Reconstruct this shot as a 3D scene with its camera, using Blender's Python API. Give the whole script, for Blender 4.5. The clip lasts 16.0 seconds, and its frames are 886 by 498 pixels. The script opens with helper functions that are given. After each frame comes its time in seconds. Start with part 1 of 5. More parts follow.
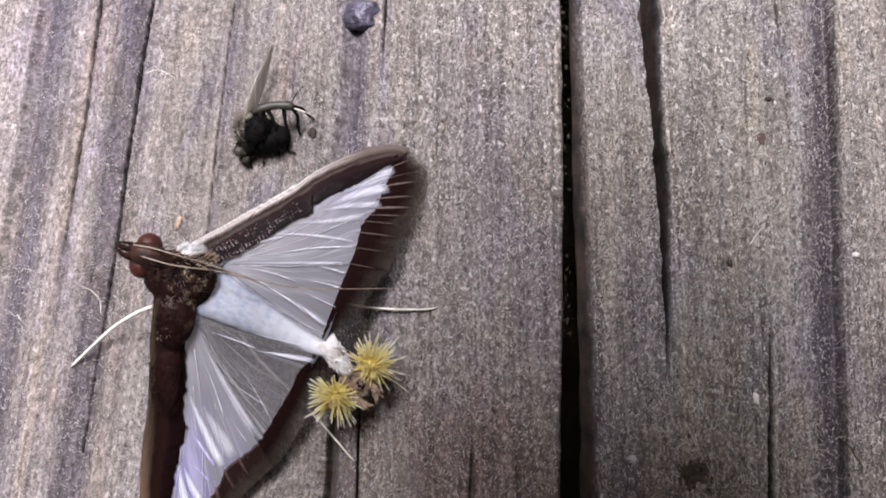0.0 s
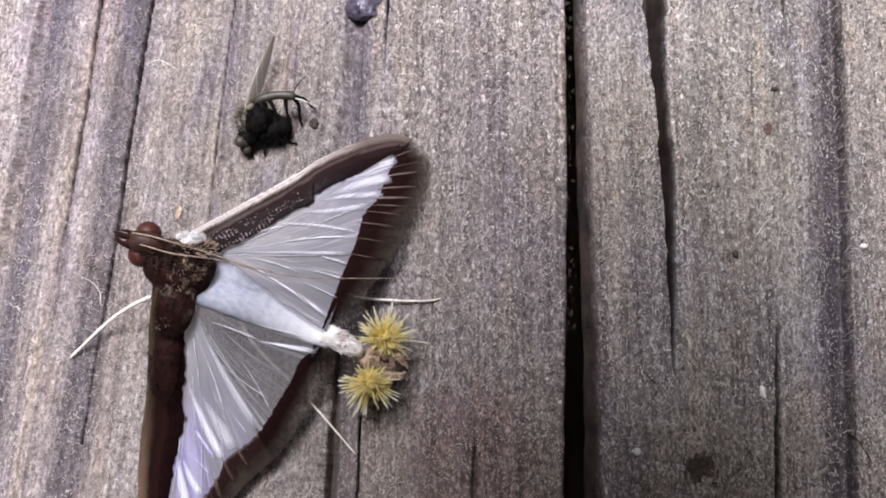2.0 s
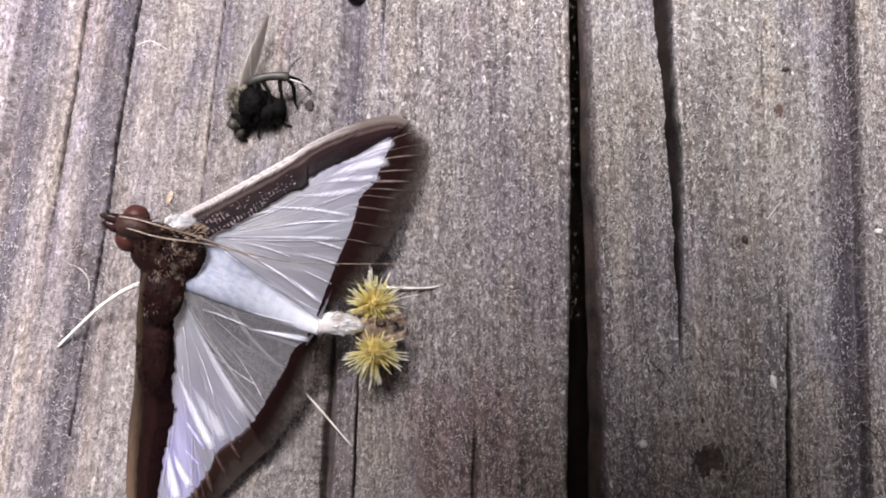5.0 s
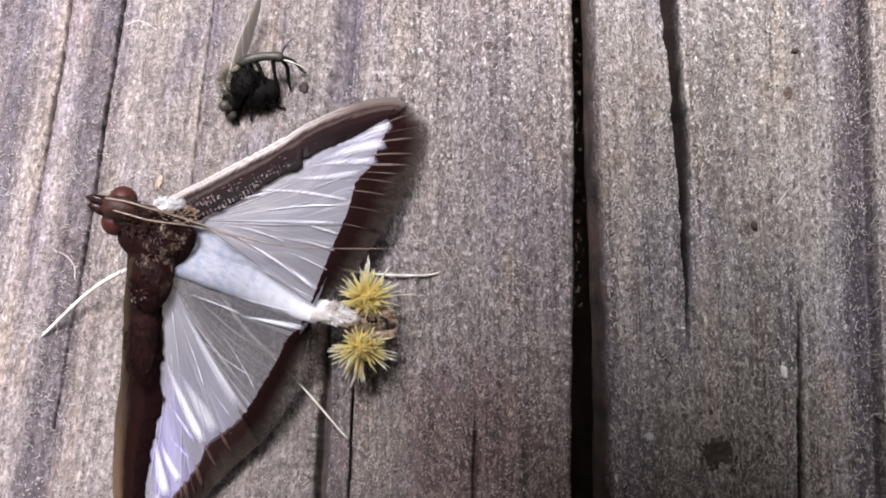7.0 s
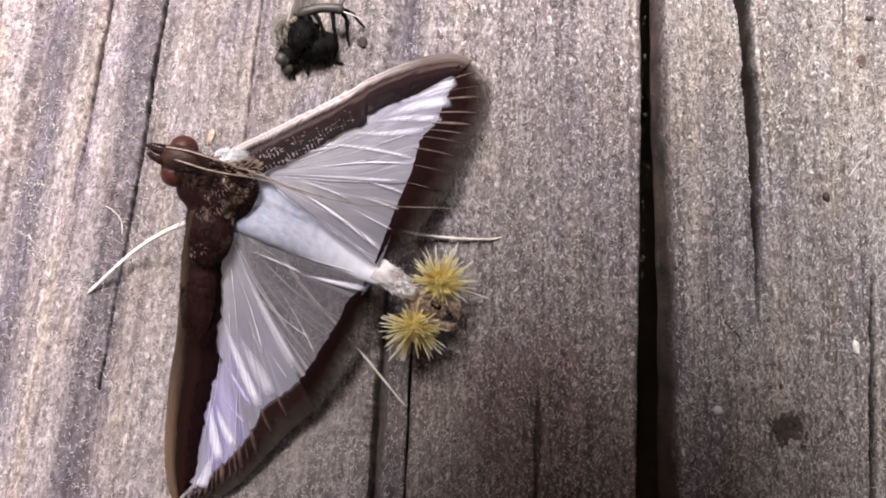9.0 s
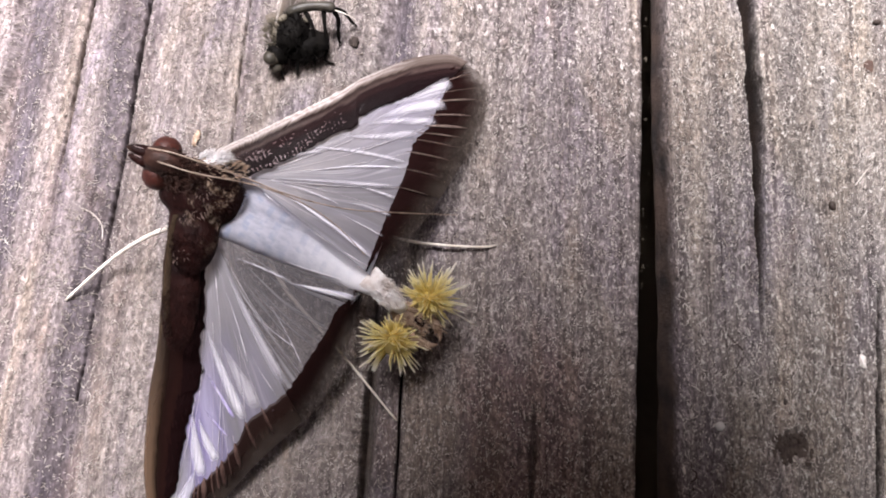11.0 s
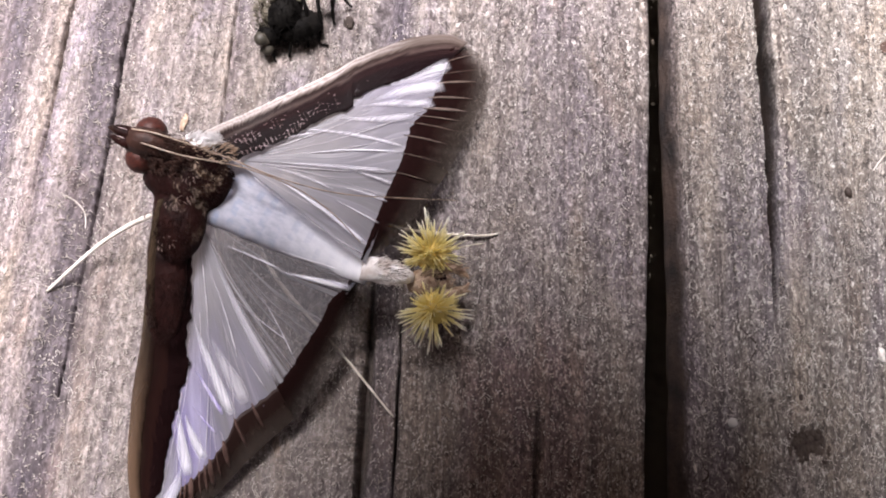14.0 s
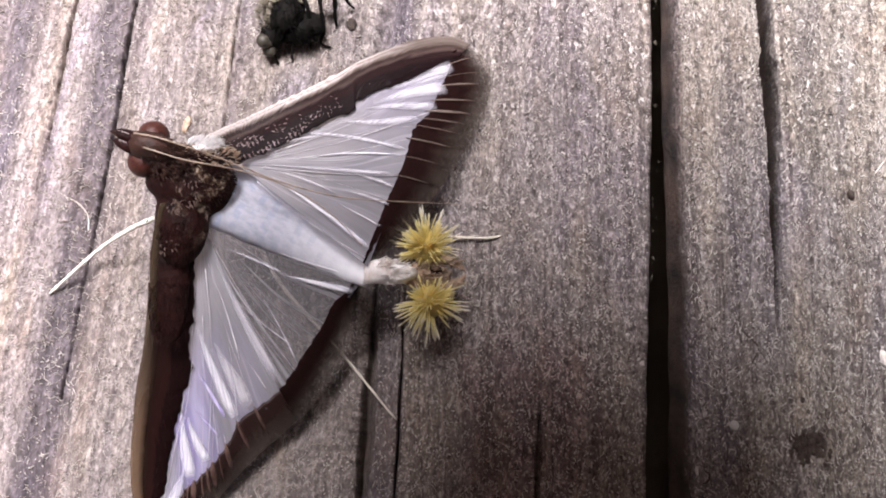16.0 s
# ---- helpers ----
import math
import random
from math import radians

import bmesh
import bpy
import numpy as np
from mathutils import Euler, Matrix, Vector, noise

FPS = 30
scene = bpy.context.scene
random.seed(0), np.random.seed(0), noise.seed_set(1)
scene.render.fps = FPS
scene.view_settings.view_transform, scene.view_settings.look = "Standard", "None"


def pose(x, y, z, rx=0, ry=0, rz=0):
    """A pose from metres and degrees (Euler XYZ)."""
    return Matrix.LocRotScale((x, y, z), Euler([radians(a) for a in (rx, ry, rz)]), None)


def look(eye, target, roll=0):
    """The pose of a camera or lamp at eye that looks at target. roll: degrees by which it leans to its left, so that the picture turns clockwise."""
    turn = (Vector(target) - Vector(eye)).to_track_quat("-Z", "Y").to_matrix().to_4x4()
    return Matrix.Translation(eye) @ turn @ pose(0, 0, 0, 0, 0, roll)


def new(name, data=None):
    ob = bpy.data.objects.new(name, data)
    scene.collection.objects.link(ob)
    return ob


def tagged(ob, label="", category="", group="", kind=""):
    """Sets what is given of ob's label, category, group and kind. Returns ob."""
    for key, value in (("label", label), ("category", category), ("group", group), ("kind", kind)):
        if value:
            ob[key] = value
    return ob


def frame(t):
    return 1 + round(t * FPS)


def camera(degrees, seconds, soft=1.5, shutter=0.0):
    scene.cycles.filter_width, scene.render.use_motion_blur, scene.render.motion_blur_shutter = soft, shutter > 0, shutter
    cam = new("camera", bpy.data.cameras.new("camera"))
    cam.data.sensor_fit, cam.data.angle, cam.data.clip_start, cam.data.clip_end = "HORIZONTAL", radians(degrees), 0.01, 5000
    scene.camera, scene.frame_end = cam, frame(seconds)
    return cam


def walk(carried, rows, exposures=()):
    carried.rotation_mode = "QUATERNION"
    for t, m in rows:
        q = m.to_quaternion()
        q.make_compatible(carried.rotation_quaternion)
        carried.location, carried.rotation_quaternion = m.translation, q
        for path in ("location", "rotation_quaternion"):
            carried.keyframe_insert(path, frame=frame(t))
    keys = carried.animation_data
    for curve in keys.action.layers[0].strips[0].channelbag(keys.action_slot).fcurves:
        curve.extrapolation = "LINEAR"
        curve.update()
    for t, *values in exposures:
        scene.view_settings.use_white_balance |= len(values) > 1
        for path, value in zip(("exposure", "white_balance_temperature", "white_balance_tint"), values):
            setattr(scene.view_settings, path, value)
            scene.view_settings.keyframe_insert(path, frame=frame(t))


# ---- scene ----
cam = camera(43.0, 16.0, 1.9)
# seconds, eye in millimetres, turn in degrees: a hand-held close-up that looks down on the planks
ROWS = [
    (0.0, 0.00, 0.00, 78.99, 13.14, -0.81, -0.00),
    (0.5, -0.10, -0.07, 78.89, 13.13, -0.81, 0.10),
    (1.0, 0.16, -0.58, 78.68, 13.39, -0.65, 0.14),
    (1.5, 0.30, -0.81, 78.37, 13.49, -0.52, 0.14),
    (2.0, 0.51, -1.11, 77.91, 13.63, -0.35, 0.15),
    (2.5, 0.71, -1.45, 77.45, 13.80, -0.20, 0.16),
    (3.0, 0.88, -1.53, 77.00, 13.78, -0.09, 0.19),
    (3.5, 1.10, -1.52, 76.65, 13.72, 0.06, 0.21),
    (4.0, 1.13, -1.32, 76.23, 13.52, 0.07, 0.22),
    (6.5, 0.84, -1.54, 73.22, 13.66, -0.18, 0.13),
    (7.0, 0.72, -2.02, 72.36, 13.85, -0.30, 0.15),
    (7.5, 0.48, -3.10, 71.25, 14.34, -0.43, 0.27),
    (8.0, -1.91, -4.43, 70.13, 14.78, -0.67, 0.59),
    (8.5, -3.96, -4.47, 69.52, 14.33, -1.01, 0.99),
    (9.0, -4.57, -3.10, 69.28, 13.30, -1.65, 1.18),
    (11.5, -4.79, -2.42, 66.01, 13.69, -2.35, 1.47),
    (12.0, -4.95, -2.43, 65.26, 13.80, -2.53, 1.39),
    (12.5, -5.10, -2.72, 64.50, 14.11, -2.68, 1.33),
    (13.0, -4.92, -2.86, 63.90, 14.22, -2.56, 1.35),
    (13.5, -4.67, -3.08, 63.56, 14.31, -2.37, 1.38),
    (14.0, -4.63, -2.76, 63.59, 13.99, -2.32, 1.38),
    (14.5, -4.76, -2.74, 63.56, 14.01, -2.40, 1.38),
    (15.0, -4.65, -2.71, 63.59, 14.00, -2.29, 1.42),
    (15.5, -4.58, -2.46, 63.68, 13.80, -2.19, 1.42),
    (16.0, -4.58, -2.07, 63.84, 13.47, -2.16, 1.47),
]
EXPOSURES = [(0.0, 1.10, 6330, 9), (4.0, 1.22, 6330, 9), (6.5, 1.38, 6360, 9), (7.5, 1.41, 6380, 10), (8.6, 1.62, 6640, 12),
             (11.5, 1.86, 6660, 12), (12.5, 1.98, 6660, 12), (13.0, 1.86, 6660, 12), (14.0, 1.94, 6660, 12), (16.0, 2.06, 6660, 12)]
PATH = [(t, pose(x * 0.001, y * 0.001, z * 0.001, rx, ry, rz)) for t, x, y, z, rx, ry, rz in ROWS]
walk(cam, PATH, EXPOSURES)
SUN, SUN_UP, SUN_AROUND, SUN_WIDE, SKY = 5.0, 71.5, -24.0, 26.0, 0.009

# the body of the filming camera, in its own axes (mm): left, right, bottom, top, front, back
CASE = (-29.5, 30.0, -36.0, 66.5, 17.8, 27.0)

# ---- light ----
world = bpy.data.worlds.new("overcast_sky")
scene.world = world
world.use_nodes = True
wn = world.node_tree
sky = wn.nodes.new("ShaderNodeTexSky")
sky.sky_type = "NISHITA"
sky.sun_disc = False
sky.air_density, sky.dust_density, sky.ozone_density = 0.4, 9.0, 0.2
sky.sun_elevation, sky.sun_rotation = radians(SUN_UP), radians(SUN_AROUND)
haze = wn.nodes.new("ShaderNodeMix")
haze.data_type, haze.blend_type = "RGBA", "MULTIPLY"
haze.inputs[0].default_value, haze.inputs[7].default_value = 1.0, (1.14, 0.98, 0.90, 1)
wn.links.new(sky.outputs["Color"], haze.inputs[6])
wn.links.new(haze.outputs[2], wn.nodes["Background"].inputs["Color"])
wn.nodes["Background"].inputs["Strength"].default_value = SKY
sun = new("sun", bpy.data.lights.new("sun", "SUN"))
sun.data.energy, sun.data.angle, sun.data.color = SUN, radians(SUN_WIDE), (0.96, 0.94, 1.0)
_a, _e = radians(SUN_AROUND), radians(SUN_UP)
sun.matrix_world = look((math.sin(_a) * math.cos(_e), math.cos(_a) * math.cos(_e), math.sin(_e)), (0, 0, 0))

# ---- helpers of this scene: shapes are drawn in millimetres ----
MM = 0.001


def mesh_of(name, bm, off=(0, 0, 0)):
    bmesh.ops.recalc_face_normals(bm, faces=bm.faces)
    bmesh.ops.translate(bm, verts=bm.verts, vec=-Vector(off))
    bmesh.ops.scale(bm, verts=bm.verts, vec=(MM, MM, MM))
    me = bpy.data.meshes.new(name)
    bm.to_mesh(me)
    bm.free()
    for p in me.polygons:
        p.use_smooth = True
    return me


def part(name, bm, material, parent=None, label="", off=(0, 0, 0), smooth=True):
    me = mesh_of(name, bm, off)
    if not smooth:
        for p in me.polygons:
            p.use_smooth = False
    me.materials.append(material)
    ob = new(name, me)
    ob.parent = parent
    return tagged(ob, label)


def thing(name, base, label, category, group=""):
    ob = new(name)
    ob.empty_display_size = 0.002
    ob.location = Vector(base) * MM
    return tagged(ob, label, category, group)


def spline(pts, n):
    """n points evenly along a smooth curve through pts."""
    p = [Vector(a) for a in pts]
    p = [2 * p[0] - p[1]] + p + [2 * p[-1] - p[-2]]
    out = []
    for i in range(1, len(p) - 2):
        a, b, c, d = p[i - 1 : i + 3]
        for k in range(12):
            t = k / 12
            out.append(0.5 * (2 * b + (c - a) * t + (2 * a - 5 * b + 4 * c - d) * t * t + (3 * b - a - 3 * c + d) * t**3))
    out.append(p[-2])
    run = [0.0]
    for a, b in zip(out, out[1:]):
        run.append(run[-1] + (b - a).length)
    res, j = [], 0
    for k in range(n):
        s = run[-1] * k / (n - 1)
        while j < len(run) - 2 and run[j + 1] < s:
            j += 1
        w = (s - run[j]) / max(run[j + 1] - run[j], 1e-9)
        res.append(out[j].lerp(out[j + 1], min(max(w, 0), 1)))
    return res


def tube(bm, pts, radii, n=6, flat=1.0):
    """A rod along pts; flat squeezes it in one direction."""
    rings = []
    for i, p in enumerate(pts):
        d = (pts[min(i + 1, len(pts) - 1)] - pts[max(i - 1, 0)]).normalized()
        a = d.cross(Vector((0.13, 0.21, 1))).normalized()
        b = d.cross(a)
        r = radii[i] if hasattr(radii, "__len__") else radii
        rings.append([bm.verts.new(p + r * (math.cos(t) * a + flat * math.sin(t) * b)) for t in (2 * math.pi * k / n for k in range(n))])
    for r, s in zip(rings, rings[1:]):
        for k in range(n):
            bm.faces.new((r[k], r[(k + 1) % n], s[(k + 1) % n], s[k]))
    bm.faces.new(rings[0][::-1])
    bm.faces.new(rings[-1])


def blob(bm, centre, radii, turn=(0, 0, 0), rough=0.0, freq=1.0, seg=20):
    """An ellipsoid with an uneven surface."""
    m = Matrix.Translation(centre) @ Euler([radians(a) for a in turn]).to_matrix().to_4x4()
    got = bmesh.ops.create_uvsphere(bm, u_segments=seg, v_segments=seg * 2 // 3, radius=1.0)["verts"]
    for v in got:
        k = 1 + rough * noise.noise(v.co * freq + Vector(centre) * 3.1)
        v.co = m @ Vector([c * k * r for c, r in zip(v.co, radii)])


def loft(bm, a, b, n, lift=None):
    """A sheet between two rows of points."""
    rows = []
    for k in range(n + 1):
        row = []
        for i, (p, q) in enumerate(zip(a, b)):
            v = p.lerp(q, k / n)
            if lift:
                v = v + Vector((0, 0, lift(i / (len(a) - 1), k / n)))
            row.append(bm.verts.new(v))
        rows.append(row)
    for r, s in zip(rows, rows[1:]):
        for i in range(len(r) - 1):
            bm.faces.new((r[i], r[i + 1], s[i + 1], s[i]))


def thicken(bm, t):
    """Give a sheet a thickness t, downwards."""
    faces = list(bm.faces)
    edge = [e for e in bm.edges if len(e.link_faces) == 1]
    low = {v: bm.verts.new(v.co - Vector((0, 0, t))) for v in list(bm.verts)}
    for f in faces:
        bm.faces.new([low[v] for v in reversed(f.verts)])
    for e in edge:
        a, b = e.verts
        bm.faces.new((a, b, low[b], low[a]))


# ---- materials ----
def nodes_of(name):
    mat = bpy.data.materials.new(name)
    mat.use_nodes = True
    nt = mat.node_tree
    return mat, nt, nt.nodes["Principled BSDF"]


def add(nt, kind, **values):
    nd = nt.nodes.new(kind)
    for k, v in values.items():
        nd.inputs[k].default_value = v
    return nd


def ramp(nt, source, stops):
    nd = nt.nodes.new("ShaderNodeValToRGB")
    nt.links.new(source, nd.inputs["Fac"])
    el = nd.color_ramp.elements
    while len(el) < len(stops):
        el.new(0.5)
    for e, (p, c) in zip(el, stops):
        e.position, e.color = p, (*c, 1) if hasattr(c, "__len__") else (c, c, c, 1)
    return nd.outputs["Color"]


def mixed(nt, fac, a, b, how="MIX"):
    nd = nt.nodes.new("ShaderNodeMix")
    nd.data_type, nd.blend_type = "RGBA", how
    for sock, v in ((nd.inputs[0], fac), (nd.inputs[6], a), (nd.inputs[7], b)):
        if hasattr(v, "links"):
            nt.links.new(v, sock)
        elif hasattr(v, "__len__"):
            sock.default_value = (*v, 1)
        else:
            sock.default_value = v
    return nd.outputs[2]


def noise_at(nt, coord, scale, detail=4.0, rough=0.55, twist=0.0):
    mp = nt.nodes.new("ShaderNodeMapping")
    nt.links.new(coord, mp.inputs["Vector"])
    mp.inputs["Scale"].default_value = scale
    nd = add(nt, "ShaderNodeTexNoise", Scale=1.0, Detail=detail, Roughness=rough, Distortion=twist)
    nt.links.new(mp.outputs["Vector"], nd.inputs["Vector"])
    return nd.outputs["Fac"]


def bumped(nt, bsdf, height, distance, strength=1.0):
    nd = add(nt, "ShaderNodeBump", Strength=strength, Distance=distance)
    nt.links.new(height, nd.inputs["Height"])
    nt.links.new(nd.outputs["Normal"], bsdf.inputs["Normal"])


def wood_material():
    """Weathered grey-brown softwood; the UV map holds millimetres across and along the grain."""
    mat, nt, bsdf = nodes_of("weathered_wood")
    uv = nt.nodes.new("ShaderNodeUVMap")
    uv.uv_map = "grain"
    c = uv.outputs["UV"]
    fine = noise_at(nt, c, (3.8, 1.5, 1), 6, 0.72)
    streak = noise_at(nt, c, (3.2, 0.12, 1), 3, 0.6)
    grit = noise_at(nt, c, (5.2, 3.2, 1), 4, 0.7)
    mid = noise_at(nt, c, (0.9, 0.05, 1), 4, 0.55, 0.4)
    broad = noise_at(nt, c, (0.13, 0.07, 1), 3, 0.5, 0.6)
    hue = noise_at(nt, c, (0.21, 0.06, 1), 3, 0.55, 0.8)
    fleck = noise_at(nt, c, (4.2, 2.6, 1), 4, 0.7, 1.2)
    pit = noise_at(nt, c, (3.4, 1.7, 1), 4, 0.65, 0.8)
    col = ramp(nt, fine, [(0.30, (0.085, 0.072, 0.068)), (0.5, (0.270, 0.241, 0.231)), (0.70, (0.52, 0.480, 0.466))])
    across_uv = nt.nodes.new("ShaderNodeSeparateXYZ")
    nt.links.new(c, across_uv.inputs[0])
    gritty = add(nt, "ShaderNodeMapRange", **{"From Min": -14.0, "From Max": 4.0, "To Min": 0.55, "To Max": 0.92})
    nt.links.new(across_uv.outputs[0], gritty.inputs["Value"])
    col = mixed(nt, gritty.outputs[0], col, ramp(nt, grit, [(0.36, (0.45, 0.43, 0.42)), (0.52, (1, 1, 1)), (0.66, (1.6, 1.58, 1.55))]), "MULTIPLY")
    col = mixed(nt, 0.42, col, ramp(nt, streak, [(0.34, (0.46, 0.44, 0.44)), (0.5, (1, 1, 1)), (0.7, (1.25, 1.23, 1.2))]), "MULTIPLY")
    # dark lines paint the shade of fine grooves along the grain
    groove_shade = noise_at(nt, c, (2.1, 0.03, 1), 3, 0.6)
    col = mixed(nt, 0.5, col, ramp(nt, groove_shade, [(0.36, (0.55, 0.53, 0.54)), (0.47, (1, 1, 1)), (0.66, (1.1, 1.1, 1.1))]), "MULTIPLY")
    mottle = noise_at(nt, c, (1.2, 0.8, 1), 4, 0.65, 0.9)
    col = mixed(nt, 0.8, col, ramp(nt, mottle, [(0.34, (0.62, 0.60, 0.60)), (0.5, (1, 1, 1)), (0.66, (1.34, 1.33, 1.32))]), "MULTIPLY")
    lines = noise_at(nt, c, (1.6, 0.045, 1), 5, 0.7, 0.2)
    col = mixed(nt, ramp(nt, lines, [(0.34, 0.8), (0.47, 0.0)]), col, mixed(nt, 1.0, col, (0.42, 0.38, 0.40), "MULTIPLY"))
    col = mixed(nt, 0.75, col, ramp(nt, mid, [(0.32, (0.66, 0.63, 0.64)), (0.55, (1, 1, 1)), (0.75, (1.12, 1.1, 1.06))]), "MULTIPLY")
    col = mixed(nt, 0.8, col, ramp(nt, hue, [(0.34, (0.88, 0.87, 1.04)), (0.5, (0.99, 0.99, 0.985)), (0.66, (1.04, 1.0, 0.90))]), "MULTIPLY")
    col = mixed(nt, 0.6, col, ramp(nt, broad, [(0.32, (0.68, 0.66, 0.66)), (0.5, (0.98, 0.98, 0.98)), (0.68, (1.22, 1.22, 1.2))]), "MULTIPLY")
    rust = noise_at(nt, c, (0.42, 0.10, 1), 4, 0.6, 0.5)
    col = mixed(nt, 0.8, col, ramp(nt, rust, [(0.56, (1, 1, 1)), (0.70, (1.04, 0.93, 0.83))]), "MULTIPLY")
    specks = mixed(nt, 1.0, ramp(nt, fleck, [(0.575, 0.0), (0.625, 0.95)]), ramp(nt, gritty.outputs[0], [(0.55, 0.35), (0.88, 0.85)]), "MULTIPLY")
    col = mixed(nt, specks, col, (0.84, 0.80, 0.76))
    holes = mixed(nt, 1.0, ramp(nt, pit, [(0.375, 0.95), (0.43, 0.0)]), ramp(nt, gritty.outputs[0], [(0.55, 0.5), (0.88, 0.9)]), "MULTIPLY")
    col = mixed(nt, holes, col, (0.045, 0.036, 0.032))
    sep = nt.nodes.new("ShaderNodeSeparateXYZ")
    nt.links.new(c, sep.inputs[0])
    # stained bands along the grain, with trough shade and a sunlit rim painted in: place across, half width, colour
    for uc, hw, stain_shading in (
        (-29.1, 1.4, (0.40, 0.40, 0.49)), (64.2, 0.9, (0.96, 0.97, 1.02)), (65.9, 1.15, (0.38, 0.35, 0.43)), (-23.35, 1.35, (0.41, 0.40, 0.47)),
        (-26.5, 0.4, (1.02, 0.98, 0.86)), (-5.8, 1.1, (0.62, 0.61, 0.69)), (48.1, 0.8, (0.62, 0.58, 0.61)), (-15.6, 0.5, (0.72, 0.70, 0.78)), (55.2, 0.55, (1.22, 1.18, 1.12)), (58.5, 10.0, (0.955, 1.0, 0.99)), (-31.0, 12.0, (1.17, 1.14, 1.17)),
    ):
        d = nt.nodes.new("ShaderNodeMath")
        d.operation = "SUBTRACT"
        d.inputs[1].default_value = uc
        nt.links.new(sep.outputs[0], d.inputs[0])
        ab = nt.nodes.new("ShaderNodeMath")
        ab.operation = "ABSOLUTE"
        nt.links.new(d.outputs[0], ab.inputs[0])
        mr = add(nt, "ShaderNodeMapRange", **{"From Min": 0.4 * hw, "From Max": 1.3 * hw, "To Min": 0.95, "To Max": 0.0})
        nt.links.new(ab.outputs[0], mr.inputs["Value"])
        col = mixed(nt, mr.outputs[0], col, mixed(nt, 1.0, col, stain_shading, "MULTIPLY"))
    # a broad old rust-brown stain between the moth and the gap
    spot = nt.nodes.new("ShaderNodeMapping")
    spot.inputs["Location"].default_value = (-2.5 / 11.0, -3.0 / 13.0, 0)
    spot.inputs["Scale"].default_value = (1 / 11.0, 1 / 13.0, 0)
    nt.links.new(c, spot.inputs["Vector"])
    away = nt.nodes.new("ShaderNodeVectorMath")
    away.operation = "LENGTH"
    nt.links.new(spot.outputs["Vector"], away.inputs[0])
    ragged = nt.nodes.new("ShaderNodeMath")
    ragged.operation = "ADD"
    nt.links.new(away.outputs["Value"], ragged.inputs[0])
    nt.links.new(rust, ragged.inputs[1])
    col = mixed(nt, ramp(nt, ragged.outputs[0], [(0.75, 0.95), (1.45, 0.0)]), col, mixed(nt, 1.0, col, (0.94, 0.80, 0.75), "MULTIPLY"))
    col = mixed(nt, 1.0, col, (0.80, 0.775, 0.765), "MULTIPLY")
    # dirt and the shade of deep cracks, both put into the colour
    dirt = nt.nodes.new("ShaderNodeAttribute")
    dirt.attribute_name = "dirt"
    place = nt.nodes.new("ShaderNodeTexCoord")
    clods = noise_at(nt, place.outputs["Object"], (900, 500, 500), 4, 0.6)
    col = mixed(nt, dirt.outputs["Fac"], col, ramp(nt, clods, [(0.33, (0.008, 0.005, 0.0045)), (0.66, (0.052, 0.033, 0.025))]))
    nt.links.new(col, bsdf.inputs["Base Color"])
    bsdf.inputs["Roughness"].default_value = 0.72
    bsdf.inputs["Specular IOR Level"].default_value = 0.35
    h = mixed(nt, 0.5, fine, grit)
    bumped(nt, bsdf, h, 0.0004, 0.65)
    return mat


def plain(name, base, rough=0.5, spec=0.4, metal=0.0, second=None, scale=2000.0, bump=0.0):
    """A surface of one kind with fine variation between two colours."""
    mat, nt, bsdf = nodes_of(name)
    tc = nt.nodes.new("ShaderNodeTexCoord")
    f = noise_at(nt, tc.outputs["Object"], (scale,) * 3, 4, 0.6)
    second = second or tuple(0.65 * v for v in base)
    nt.links.new(ramp(nt, f, [(0.33, second), (0.66, base)]), bsdf.inputs["Base Color"])
    bsdf.inputs["Roughness"].default_value = rough
    bsdf.inputs["Specular IOR Level"].default_value = spec
    bsdf.inputs["Metallic"].default_value = metal
    if bump:
        bumped(nt, bsdf, f, bump)
    return mat


